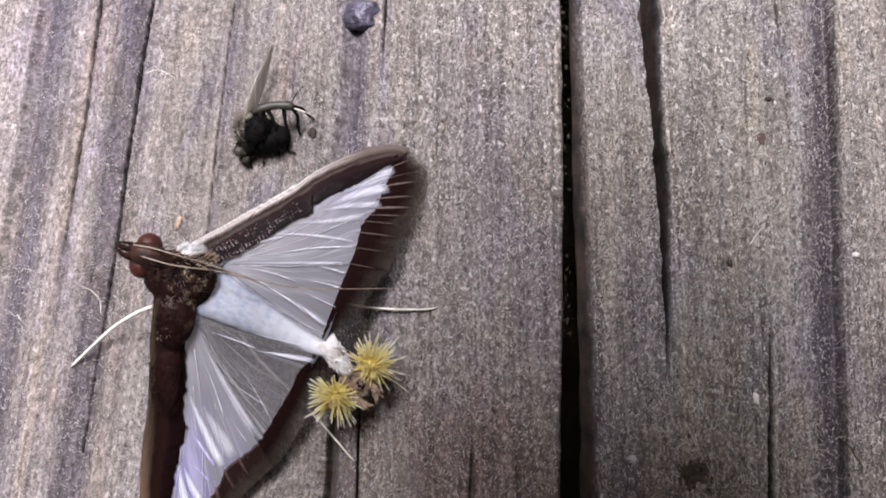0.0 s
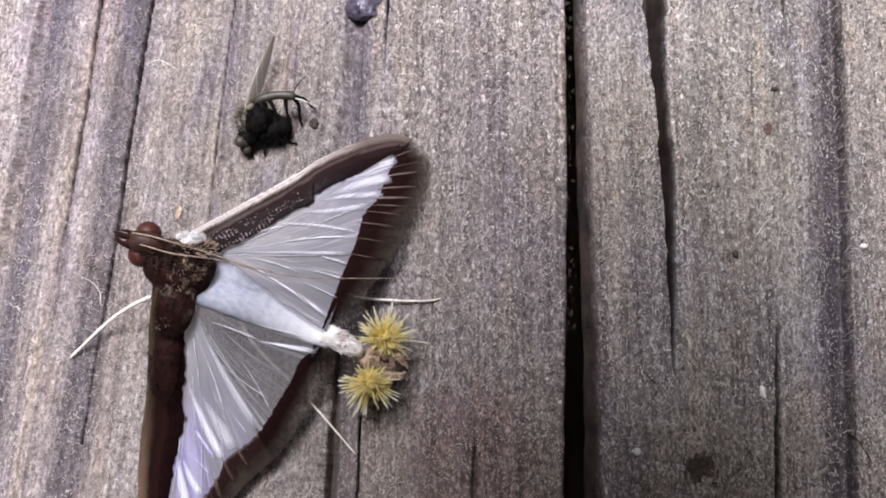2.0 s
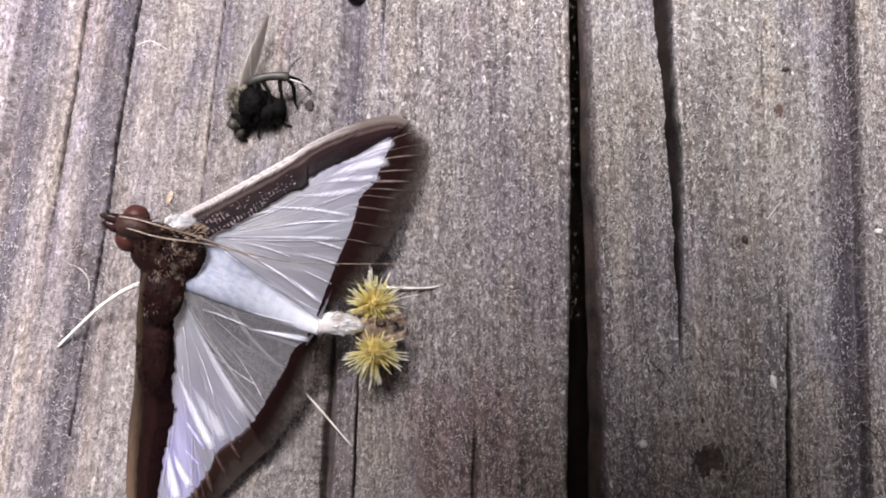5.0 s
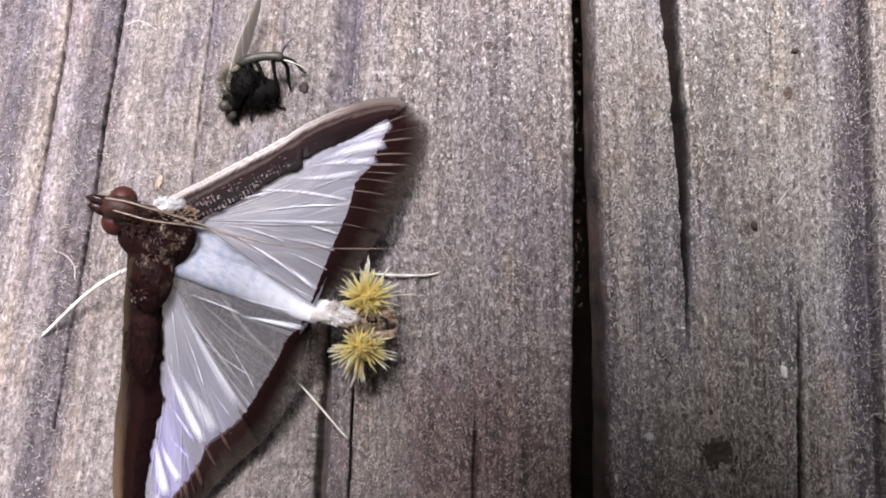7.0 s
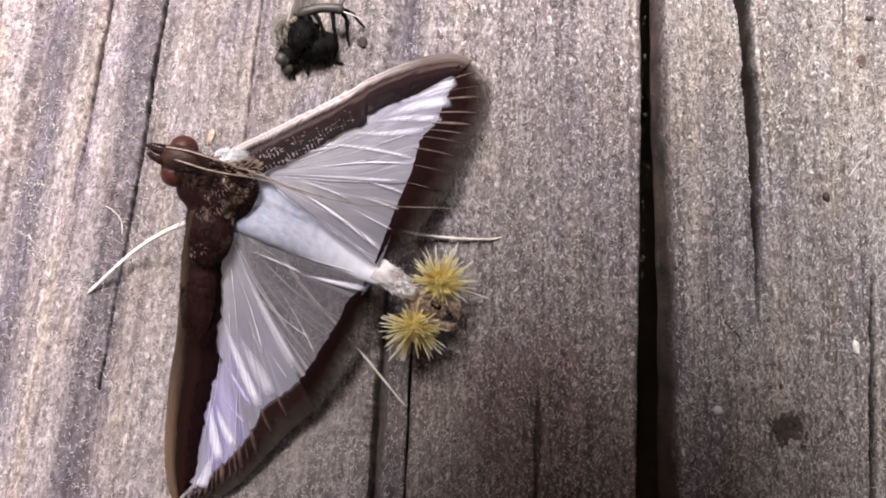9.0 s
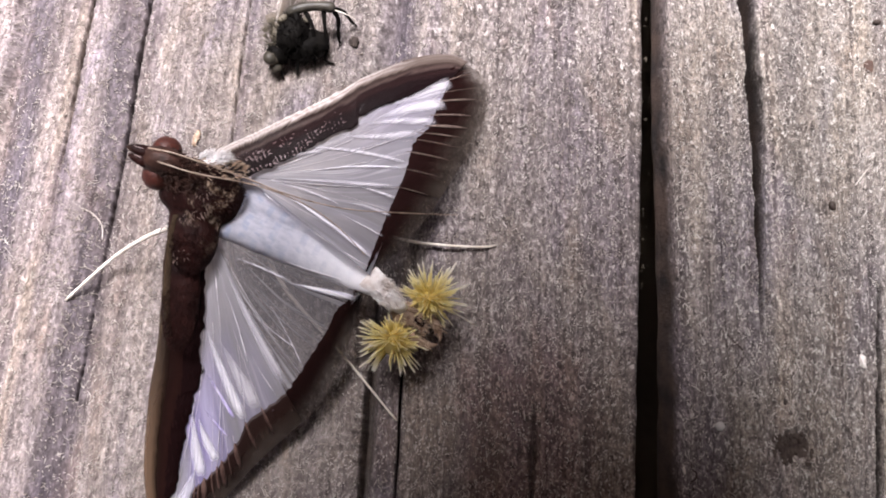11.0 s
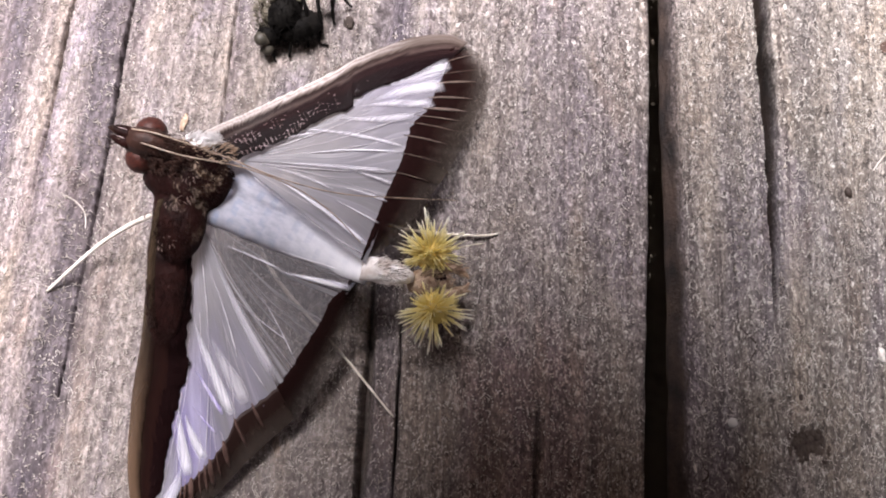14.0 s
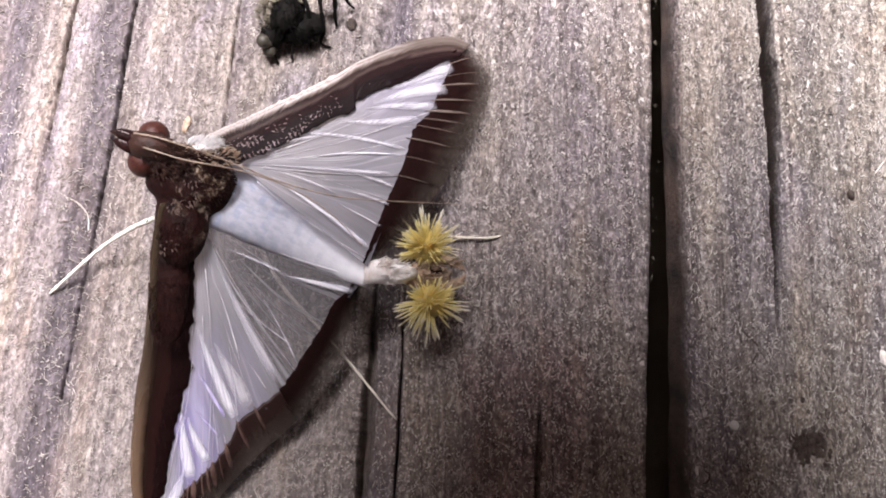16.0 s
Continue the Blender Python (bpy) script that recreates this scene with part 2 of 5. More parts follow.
def membrane_material(name, tint, clear, violet, shine=((0.0, 0.0), (1.0, 0.0))):
    """Thin pearly wing skin that lets part of the light through; shine: how much white and violet sheen is painted into
    its colour, along its rim.
    """
    mat, nt, bsdf = nodes_of(name)
    uv, sp = nt.nodes.new("ShaderNodeUVMap"), nt.nodes.new("ShaderNodeUVMap")
    uv.uv_map, sp.uv_map = "wing", "span"
    sep = nt.nodes.new("ShaderNodeSeparateXYZ")
    nt.links.new(sp.outputs["UV"], sep.inputs[0])
    painted_gleam = ramp(nt, sep.outputs[0], shine)
    painted_gleam = mixed(nt, 1.0, painted_gleam, ramp(nt, sep.outputs[1], [(0.40, 0.08), (0.72, 1.0)]), "MULTIPLY")
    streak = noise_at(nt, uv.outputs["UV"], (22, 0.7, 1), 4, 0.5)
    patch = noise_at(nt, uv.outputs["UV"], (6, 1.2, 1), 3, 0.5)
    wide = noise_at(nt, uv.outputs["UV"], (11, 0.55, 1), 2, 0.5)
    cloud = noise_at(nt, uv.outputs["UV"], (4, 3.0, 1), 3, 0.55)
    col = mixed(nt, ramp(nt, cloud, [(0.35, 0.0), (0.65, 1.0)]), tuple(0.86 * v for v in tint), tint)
    col = mixed(nt, mixed(nt, 1.0, ramp(nt, patch, [(0.36, 0.0), (0.54, 0.95 * violet)]), painted_gleam, "MULTIPLY"), col, (0.56, 0.47, 0.98))
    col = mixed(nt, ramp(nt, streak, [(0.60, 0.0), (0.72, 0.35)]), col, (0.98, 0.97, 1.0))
    painted_flash = mixed(nt, 1.0, ramp(nt, wide, [(0.50, 0.0), (0.62, 0.7)]), painted_gleam, "MULTIPLY")
    col = mixed(nt, painted_flash, col, (0.84, 0.79, 1.0))
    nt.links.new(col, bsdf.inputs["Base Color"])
    nt.links.new(ramp(nt, painted_flash, [(0.0, 0.0), (1.0, 0.2)]), bsdf.inputs["Metallic"])
    nt.links.new(ramp(nt, painted_flash, [(0.0, 0.3), (1.0, 0.52)]), bsdf.inputs["Roughness"])
    bsdf.inputs["Specular IOR Level"].default_value = 0.7
    bsdf.inputs["Sheen Weight"].default_value = 0.15
    bsdf.inputs["Thin Film Thickness"].default_value = 380.0 if violet else 0.0
    bumped(nt, bsdf, streak, 0.0001, 0.05)
    thru = nt.nodes.new("ShaderNodeBsdfTransparent")
    soft = nt.nodes.new("ShaderNodeBsdfTranslucent")
    soft.inputs["Color"].default_value = (*tint, 1)
    m1, m2 = nt.nodes.new("ShaderNodeMixShader"), nt.nodes.new("ShaderNodeMixShader")
    m1.inputs[0].default_value = 0.2
    nt.links.new(bsdf.outputs[0], m1.inputs[1])
    nt.links.new(soft.outputs[0], m1.inputs[2])
    see = mixed(nt, painted_flash, ramp(nt, streak, [(0.50, clear), (0.68, 0.4 * clear)]), (0.15, 0.15, 0.15))
    nt.links.new(see, m2.inputs[0])
    nt.links.new(m1.outputs[0], m2.inputs[1])
    nt.links.new(thru.outputs[0], m2.inputs[2])
    nt.links.new(m2.outputs[0], nt.nodes["Material Output"].inputs["Surface"])
    return mat


def glint_material(name, base, deep, cover):
    """Satin strip with a crease's glint painted in, densest along its crest, that thins out to its sides and ends."""
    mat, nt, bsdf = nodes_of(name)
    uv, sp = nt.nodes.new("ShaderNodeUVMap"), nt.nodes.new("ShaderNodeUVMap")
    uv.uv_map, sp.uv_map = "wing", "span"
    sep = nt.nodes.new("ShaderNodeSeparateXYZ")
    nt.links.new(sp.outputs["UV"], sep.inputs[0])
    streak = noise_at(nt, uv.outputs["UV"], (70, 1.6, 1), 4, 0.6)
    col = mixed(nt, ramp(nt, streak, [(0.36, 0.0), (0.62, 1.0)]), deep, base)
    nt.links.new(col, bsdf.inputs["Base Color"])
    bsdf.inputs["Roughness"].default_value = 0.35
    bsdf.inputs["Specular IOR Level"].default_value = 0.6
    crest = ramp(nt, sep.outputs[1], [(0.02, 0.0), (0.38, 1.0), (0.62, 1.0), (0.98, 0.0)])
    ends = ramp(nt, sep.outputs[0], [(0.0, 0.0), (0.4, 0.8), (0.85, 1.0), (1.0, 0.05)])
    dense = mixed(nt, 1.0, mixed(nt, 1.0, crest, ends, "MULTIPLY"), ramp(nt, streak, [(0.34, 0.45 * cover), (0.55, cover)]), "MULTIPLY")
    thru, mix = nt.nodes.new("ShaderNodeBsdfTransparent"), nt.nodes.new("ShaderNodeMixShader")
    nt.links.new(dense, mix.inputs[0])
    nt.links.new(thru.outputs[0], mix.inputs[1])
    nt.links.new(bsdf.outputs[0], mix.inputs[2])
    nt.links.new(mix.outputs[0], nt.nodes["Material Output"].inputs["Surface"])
    return mat


def span_material(name, stops, tip, clear, rough, comb, spec=0.45):
    """Brown wing scales whose colour runs across the band; tip: the colour of the pale part towards the wing's tip."""
    mat, nt, bsdf = nodes_of(name)
    uv, sp = nt.nodes.new("ShaderNodeUVMap"), nt.nodes.new("ShaderNodeUVMap")
    uv.uv_map, sp.uv_map = "wing", "span"
    streak = noise_at(nt, uv.outputs["UV"], (34, 1.5, 1), 4, 0.6)
    grit = noise_at(nt, uv.outputs["UV"], (80, 16, 1), 3, 0.65)
    sep = nt.nodes.new("ShaderNodeSeparateXYZ")
    nt.links.new(sp.outputs["UV"], sep.inputs[0])
    off = add(nt, "ShaderNodeMapRange", **{"From Min": 0.3, "From Max": 0.7, "To Min": -comb, "To Max": comb})
    nt.links.new(streak, off.inputs["Value"])
    su = nt.nodes.new("ShaderNodeMath")
    nt.links.new(sep.outputs[1], su.inputs[0])
    nt.links.new(off.outputs[0], su.inputs[1])
    col = ramp(nt, su.outputs[0], stops)
    if tip:
        pale = ramp(nt, sep.outputs[1], [(0.20, 1.0), (0.32, 0.0)])
        far = ramp(nt, sep.outputs[0], [(0.42, 0.0), (0.80, 0.9)])
        col = mixed(nt, mixed(nt, 1.0, pale, far, "MULTIPLY"), col, tip)
    col = mixed(nt, ramp(nt, grit, [(0.58, 0.0), (0.72, 0.45)]), col, mixed(nt, 1.0, col, (0.016, 0.009, 0.009), "ADD"))
    nt.links.new(col, bsdf.inputs["Base Color"])
    bsdf.inputs["Roughness"].default_value = rough
    bsdf.inputs["Specular IOR Level"].default_value = spec
    bumped(nt, bsdf, grit, 0.0001, 0.8)
    thru = nt.nodes.new("ShaderNodeBsdfTransparent")
    m2 = nt.nodes.new("ShaderNodeMixShader")
    nt.links.new(ramp(nt, sep.outputs[1], clear), m2.inputs[0])
    nt.links.new(bsdf.outputs[0], m2.inputs[1])
    nt.links.new(thru.outputs[0], m2.inputs[2])
    nt.links.new(m2.outputs[0], nt.nodes["Material Output"].inputs["Surface"])
    return mat


def abdomen_material():
    """White scales with broken blue-grey ring marks across the body, fading towards the tail."""
    mat, nt, bsdf = nodes_of("white_abdomen_scales")
    tc = nt.nodes.new("ShaderNodeTexCoord")
    mp = nt.nodes.new("ShaderNodeMapping")
    mp.inputs["Rotation"].default_value = (0, 0, radians(23))
    mp.inputs["Scale"].default_value = (1000, 1000, 1000)
    nt.links.new(tc.outputs["Object"], mp.inputs["Vector"])
    sep = nt.nodes.new("ShaderNodeSeparateXYZ")
    nt.links.new(mp.outputs["Vector"], sep.inputs[0])
    wave = add(nt, "ShaderNodeTexWave", Scale=0.42, Distortion=1.2, Detail=2.0)
    wave.inputs["Detail Scale"].default_value = 2.0
    nt.links.new(mp.outputs["Vector"], wave.inputs["Vector"])
    dash = noise_at(nt, mp.outputs["Vector"], (1.3, 3.6, 1.0), 4, 0.65)
    fine = noise_at(nt, mp.outputs["Vector"], (1.6, 3.2, 2.0), 4, 0.6)
    col = ramp(nt, fine, [(0.33, (0.35, 0.36, 0.43)), (0.6, (0.49, 0.49, 0.555))])
    marks = mixed(nt, 1.0, ramp(nt, wave.outputs["Fac"], [(0.45, 0.0), (0.75, 0.85)]), ramp(nt, dash, [(0.46, 0.0), (0.58, 1.0)]), "MULTIPLY")
    fade = add(nt, "ShaderNodeMapRange", **{"From Min": -1.0, "From Max": 6.0, "To Min": 1.0, "To Max": 0.1})
    nt.links.new(sep.outputs[0], fade.inputs["Value"])
    marks = mixed(nt, 1.0, marks, fade.outputs[0], "MULTIPLY")
    pale = add(nt, "ShaderNodeMapRange", **{"From Min": 2.5, "From Max": 7.5, "To Min": 0.0, "To Max": 1.0})
    nt.links.new(sep.outputs[0], pale.inputs["Value"])
    col = mixed(nt, pale.outputs[0], col, (0.84, 0.83, 0.86))
    col = mixed(nt, marks, col, (0.30, 0.34, 0.46))
    nt.links.new(col, bsdf.inputs["Base Color"])
    bsdf.inputs["Roughness"].default_value = 0.34
    bumped(nt, bsdf, fine, 0.00003, 0.4)
    return mat


def hair_material():
    """Orange-yellow at the root, pale straw towards the tip."""
    mat, nt, bsdf = nodes_of("yellow_hair")
    tc = nt.nodes.new("ShaderNodeTexCoord")
    ln = nt.nodes.new("ShaderNodeVectorMath")
    ln.operation = "LENGTH"
    nt.links.new(tc.outputs["Object"], ln.inputs[0])
    mul = nt.nodes.new("ShaderNodeMath")
    mul.operation = "MULTIPLY"
    mul.inputs[1].default_value = 1 / (2.6 * MM)
    nt.links.new(ln.outputs["Value"], mul.inputs[0])
    col = ramp(nt, mul.outputs[0], [(0.10, (1.0, 0.76, 0.17)), (0.28, (1.0, 0.88, 0.36)), (0.55, (1.0, 0.94, 0.60)), (0.82, (1.0, 0.98, 0.91))])
    isl = nt.nodes.new("ShaderNodeNewGeometry")
    col = mixed(nt, 0.45, col, ramp(nt, isl.outputs["Random Per Island"], [(0.0, (0.80, 0.76, 0.68)), (0.2, (0.97, 0.96, 0.93)), (1.0, (1.0, 1.0, 1.0))]), "MULTIPLY")
    nt.links.new(col, bsdf.inputs["Base Color"])
    bsdf.inputs["Roughness"].default_value = 0.45
    soft, mix = nt.nodes.new("ShaderNodeBsdfTranslucent"), nt.nodes.new("ShaderNodeMixShader")
    nt.links.new(col, soft.inputs["Color"])
    mix.inputs[0].default_value = 0.6
    nt.links.new(bsdf.outputs[0], mix.inputs[1])
    nt.links.new(soft.outputs[0], mix.inputs[2])
    nt.links.new(mix.outputs[0], nt.nodes["Material Output"].inputs["Surface"])
    return mat


def fur_material():
    """Dark maroon-brown scales, between the shoulders with ragged golden-tan patches."""
    mat, nt, bsdf = nodes_of("dark_brown_fur")
    tc = nt.nodes.new("ShaderNodeTexCoord")
    f = noise_at(nt, tc.outputs["Object"], (900,) * 3, 4, 0.6)
    patch = noise_at(nt, tc.outputs["Object"], (620, 460, 520), 5, 0.70, 0.9)
    glint = noise_at(nt, tc.outputs["Object"], (3000, 2000, 2500), 3, 0.7)
    col = ramp(nt, f, [(0.33, (0.006, 0.0020, 0.0019)), (0.66, (0.024, 0.0076, 0.0064))])
    sep = nt.nodes.new("ShaderNodeSeparateXYZ")
    nt.links.new(tc.outputs["Object"], sep.inputs[0])
    front = add(nt, "ShaderNodeMapRange", **{"From Min": -0.0035, "From Max": 0.0005, "To Min": 0.0, "To Max": 0.75})
    nt.links.new(sep.outputs[1], front.inputs["Value"])
    spots = mixed(nt, 1.0, ramp(nt, patch, [(0.55, 0.0), (0.63, 1.0)]), front.outputs[0], "MULTIPLY")
    col = mixed(nt, spots, col, ramp(nt, glint, [(0.38, (0.020, 0.009, 0.006)), (0.50, (0.10, 0.060, 0.038)), (0.64, (0.62, 0.49, 0.38))]))
    nt.links.new(col, bsdf.inputs["Base Color"])
    bsdf.inputs["Roughness"].default_value = 0.55
    bsdf.inputs["Specular IOR Level"].default_value = 0.10
    bumped(nt, bsdf, glint, 0.0001)
    return mat


WOOD = wood_material()
SOIL = plain("soil", (0.10, 0.075, 0.05), 0.95, 0.1, second=(0.05, 0.04, 0.03), scale=30.0, bump=0.01)
# wing skins with sheen painted into the colour, separately for each side
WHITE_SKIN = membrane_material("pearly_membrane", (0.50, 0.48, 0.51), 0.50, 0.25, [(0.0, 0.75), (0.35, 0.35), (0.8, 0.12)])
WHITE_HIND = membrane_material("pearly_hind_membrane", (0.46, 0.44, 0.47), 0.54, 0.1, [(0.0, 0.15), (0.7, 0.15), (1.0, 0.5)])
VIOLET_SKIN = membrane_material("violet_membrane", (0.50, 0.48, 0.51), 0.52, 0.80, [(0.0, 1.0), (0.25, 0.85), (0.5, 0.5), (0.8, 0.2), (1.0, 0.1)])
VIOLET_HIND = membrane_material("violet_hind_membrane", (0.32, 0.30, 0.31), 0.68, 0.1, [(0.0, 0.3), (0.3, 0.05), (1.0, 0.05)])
MARGIN = span_material("brown_margin_scales", [(0.0, (0.014, 0.0045, 0.0042)), (0.42, (0.016, 0.006, 0.0054)), (0.58, (0.033, 0.018, 0.015)), (0.80, (0.065, 0.049, 0.040)), (1.0, (0.12, 0.095, 0.078))],
                       None, [(0.35, 0.06), (0.62, 0.34), (1.0, 0.78)], 0.75, 0.13, 0.05)
# bright edge lines are painted highlight; a duller copy serves the wing facing away
COSTAL_LIT = span_material("brown_costal_scales", [(0.0, (0.14, 0.10, 0.085)), (0.05, (0.86, 0.80, 0.78)), (0.10, (0.36, 0.28, 0.25)), (0.15, (0.72, 0.65, 0.63)), (0.20, (0.34, 0.27, 0.24)), (0.27, (0.030, 0.016, 0.014)), (0.36, (0.085, 0.056, 0.050)), (0.44, (0.013, 0.0045, 0.005)),
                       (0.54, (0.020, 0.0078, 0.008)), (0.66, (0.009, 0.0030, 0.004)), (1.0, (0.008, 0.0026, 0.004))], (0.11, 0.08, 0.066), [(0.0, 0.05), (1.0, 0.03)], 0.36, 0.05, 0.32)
COSTAL_SHADED = span_material("dark_costal_scales", [(0.0, (0.075, 0.052, 0.033)), (0.10, (0.046, 0.030, 0.019)), (0.24, (0.017, 0.009, 0.006)), (0.42, (0.013, 0.0045, 0.004)),
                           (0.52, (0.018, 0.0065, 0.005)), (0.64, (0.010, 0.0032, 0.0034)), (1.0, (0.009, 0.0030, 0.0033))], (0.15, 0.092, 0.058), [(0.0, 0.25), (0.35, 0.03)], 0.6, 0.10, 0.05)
# pale colours that stand in for light caught by the wing's creases
GLINT_WHITE = glint_material("white_fold", (0.98, 0.97, 1.0), (0.86, 0.84, 0.97), 0.95)
GLINT_PALE = glint_material("pale_fold", (0.88, 0.86, 0.90), (0.74, 0.71, 0.80), 0.6)
GLINT_VIOLET = glint_material("violet_fold", (0.88, 0.84, 1.0), (0.58, 0.49, 0.97), 0.9)
BORDER_VEIN = plain("pale_brown_vein", (0.19, 0.14, 0.12), 0.5, 0.4, second=(0.09, 0.06, 0.05), scale=900.0)
MARGIN_RED = span_material("reddish_margin_scales", [(0.0, (0.024, 0.009, 0.007)), (0.42, (0.029, 0.012, 0.009)), (0.62, (0.052, 0.031, 0.024)), (1.0, (0.13, 0.098, 0.078))],
                           None, [(0.35, 0.08), (0.7, 0.25), (1.0, 0.5)], 0.5, 0.16, 0.4)
BORDER_RED = plain("reddish_brown_vein", (0.15, 0.090, 0.074), 0.5, 0.3, second=(0.060, 0.032, 0.026), scale=1500.0)
VEIN = plain("white_vein", (0.80, 0.78, 0.82), 0.4, 0.4, second=(0.64, 0.62, 0.67), scale=800.0)
FUR = fur_material()
PALE_FUR = plain("pale_scales", (0.90, 0.88, 0.88), 0.55, 0.4, second=(0.70, 0.66, 0.66), scale=2500.0, bump=0.0001)
ABDOMEN = abdomen_material()
TAIL_FUR = plain("cream_tail_scales", (0.97, 0.95, 0.94), 0.55, 0.4, second=(0.56, 0.47, 0.42), scale=1300.0, bump=0.0001)
TAN = plain("tan_scales", (0.52, 0.40, 0.30), 0.6, 0.3, second=(0.24, 0.15, 0.10), scale=2600.0, bump=0.0002)
ROSE_SCALE = plain("pale_rose_scales", (0.78, 0.66, 0.68), 0.3, 0.6, second=(0.28, 0.17, 0.17), scale=900.0)
SCALE_BROWN = plain("light_brown_scales", (0.19, 0.13, 0.11), 0.45, 0.4, second=(0.07, 0.042, 0.035), scale=2600.0)
HEAD_FUR = plain("grey_brown_head_scales", (0.058, 0.027, 0.020), 0.5, 0.18, second=(0.014, 0.0065, 0.005), scale=1300.0, bump=0.0001)
EYE_RED = plain("brown_red_eye", (0.075, 0.019, 0.012), 0.5, 0.3, second=(0.030, 0.008, 0.006), scale=9000.0, bump=0.00002)
HAIR = hair_material()
LEG = plain("pale_leg", (0.90, 0.85, 0.77), 0.4, 0.5, second=(0.70, 0.62, 0.52), scale=1200.0)
FEELER = plain("tan_feeler", (0.40, 0.31, 0.24), 0.4, 0.5, second=(0.17, 0.12, 0.09), scale=1500.0)
BLACK_SHELL = plain("black_shell", (0.007, 0.006, 0.005), 0.75, 0.08, second=(0.0025, 0.002, 0.002), scale=2500.0)
GREEN_SHELL = plain("greenish_black_shell", (0.055, 0.048, 0.036), 0.5, 0.3, second=(0.018, 0.016, 0.012), scale=1200.0)
OLIVE_SHELL = plain("olive_grey_shell", (0.060, 0.054, 0.042), 0.5, 0.4, second=(0.024, 0.021, 0.016), scale=1500.0)
GREY_HAIR = plain("olive_grey_hair", (0.19, 0.165, 0.12), 0.6, 0.3, second=(0.06, 0.05, 0.038), scale=1500.0)
FLY_WING = membrane_material("smoky_fly_wing", (0.20, 0.165, 0.13), 0.35, 0.0)
FIBRE = plain("pale_wood_fibre", (0.76, 0.71, 0.66), 0.5, 0.4, second=(0.32, 0.27, 0.23), scale=300.0)
DARK_FIBRE = plain("dark_fibre", (0.05, 0.035, 0.028), 0.6, 0.3)
GRIT = plain("pale_grit", (0.80, 0.77, 0.72), 0.35, 0.5, second=(0.55, 0.50, 0.46), scale=2500.0)
BLUE_SHELL = plain("blue_violet_shell", (0.16, 0.145, 0.195), 0.3, 0.7, 0.2, second=(0.03, 0.02, 0.035), scale=1200.0, bump=0.0003)
DROP = plain("clear_resin", (0.98, 0.97, 0.95), 0.03, 0.8, second=(0.94, 0.93, 0.90))
DROP.node_tree.nodes["Principled BSDF"].inputs["Transmission Weight"].default_value = 0.45
DROP.node_tree.nodes["Principled BSDF"].inputs["IOR"].default_value = 1.42


# ---- the deck: two weathered planks with a narrow gap ----
def lattice(ix, iy, seed):
    n = (ix.astype(np.int64) * 374761393 + iy.astype(np.int64) * 668265263 + seed * 974634377) & 0xFFFFFFFF
    n = ((n ^ (n >> 13)) * 1274126177) & 0xFFFFFFFF
    return ((n ^ (n >> 16)) & 0xFFFF) / 65535.0


def vn(x, y, seed):
    """Smooth random heights, 0 to 1, one per unit square."""
    ix, iy = np.floor(x), np.floor(y)
    fx, fy = x - ix, y - iy
    fx, fy = fx * fx * (3 - 2 * fx), fy * fy * (3 - 2 * fy)
    a, b = lattice(ix, iy, seed), lattice(ix + 1, iy, seed)
    c, d = lattice(ix, iy + 1, seed), lattice(ix + 1, iy + 1, seed)
    return (a * (1 - fx) + b * fx) * (1 - fy) + (c * (1 - fx) + d * fx) * fy


def across(x, y):
    """The place across the grain, which leans and bends along the planks."""
    lean = np.interp(x, [-60, -30, -15, -5, 6, 12, 17, 24, 32, 60], [0.06, 0.066, 0.066, 0.0, 0.01, 0.0, -0.02, 0.03, 0.055, 0.04])
    return x - lean * np.clip(y - 20, -60, 60) + 0.35 * (vn(x * 0.12, y * 0.05, 5) - 0.5)


# cracks: knots of (y, x, half width), then the depth and, where the right wall lies back, its steepness
CRACKS = [
    ([(60, -23.2, 0.10), (38, -24.8, 0.10), (28, -25.35, 0.09), (20, -26.0, 0.05), (14, -26.5, 0.02)], 1.1),
    ([(60, -19.2, 0.15), (38, -20.9, 0.15), (31, -21.55, 0.15), (24, -22.1, 0.11), (18, -22.5, 0.08), (12, -23.0, 0.04), (4, -23.8, 0.04)], 1.9),
    ([(60, -13.2, 0.10), (38, -14.7, 0.06), (28, -15.45, 0.08), (20, -15.9, 0.06), (12, -16.6, 0.04)], 0.7),
    ([(44, 16.7, 0.68), (38, 16.9, 0.56), (31, 17.02, 0.40), (24.5, 17.34, 0.33), (18, 17.27, 0.22), (13.6, 17.25, 0.15), (9.2, 17.06, 0.06)], 1.9, 0.72),
    ([(14, 24.6, 0.02), (12, 24.5, 0.10), (6, 24.1, 0.16), (1, 23.75, 0.16), (-8, 23.2, 0.17)], 1.2),
    ([(46, 26.2, 0.10), (38, 26.45, 0.10), (33, 26.7, 0.08), (28, 26.8, 0.03)], 0.7),
    ([(12, -6.3, 0.06), (8, -6.42, 0.24), (5.6, -6.5, 0.30), (0.9, -6.66, 0.34), (-8, -7.0, 0.38)], 0.42),
    ([(12, -4.6, 0.03), (6.4, -4.75, 0.07), (0.9, -4.84, 0.075), (-8, -5.0, 0.09)], 1.0),
    ([(50, -3.6, 1.1), (44, -4.2, 1.1), (36, -5.2, 1.0), (29, -6.0, 0.8), (24, -6.9, 0.4), (20, -7.2, 0.0)], 0.16),
    ([(46, -3.0, 0.10), (38, -3.26, 0.10), (32.4, -3.4, 0.05), (30, -3.42, 0.0)], 0.8),
    ([(6, 3.2, 0.0), (4, 3.15, 0.08), (1.5, 3.1, 0.20), (-2, 3.0, 0.12), (-8, 2.9, 0.1)], 0.3),
]


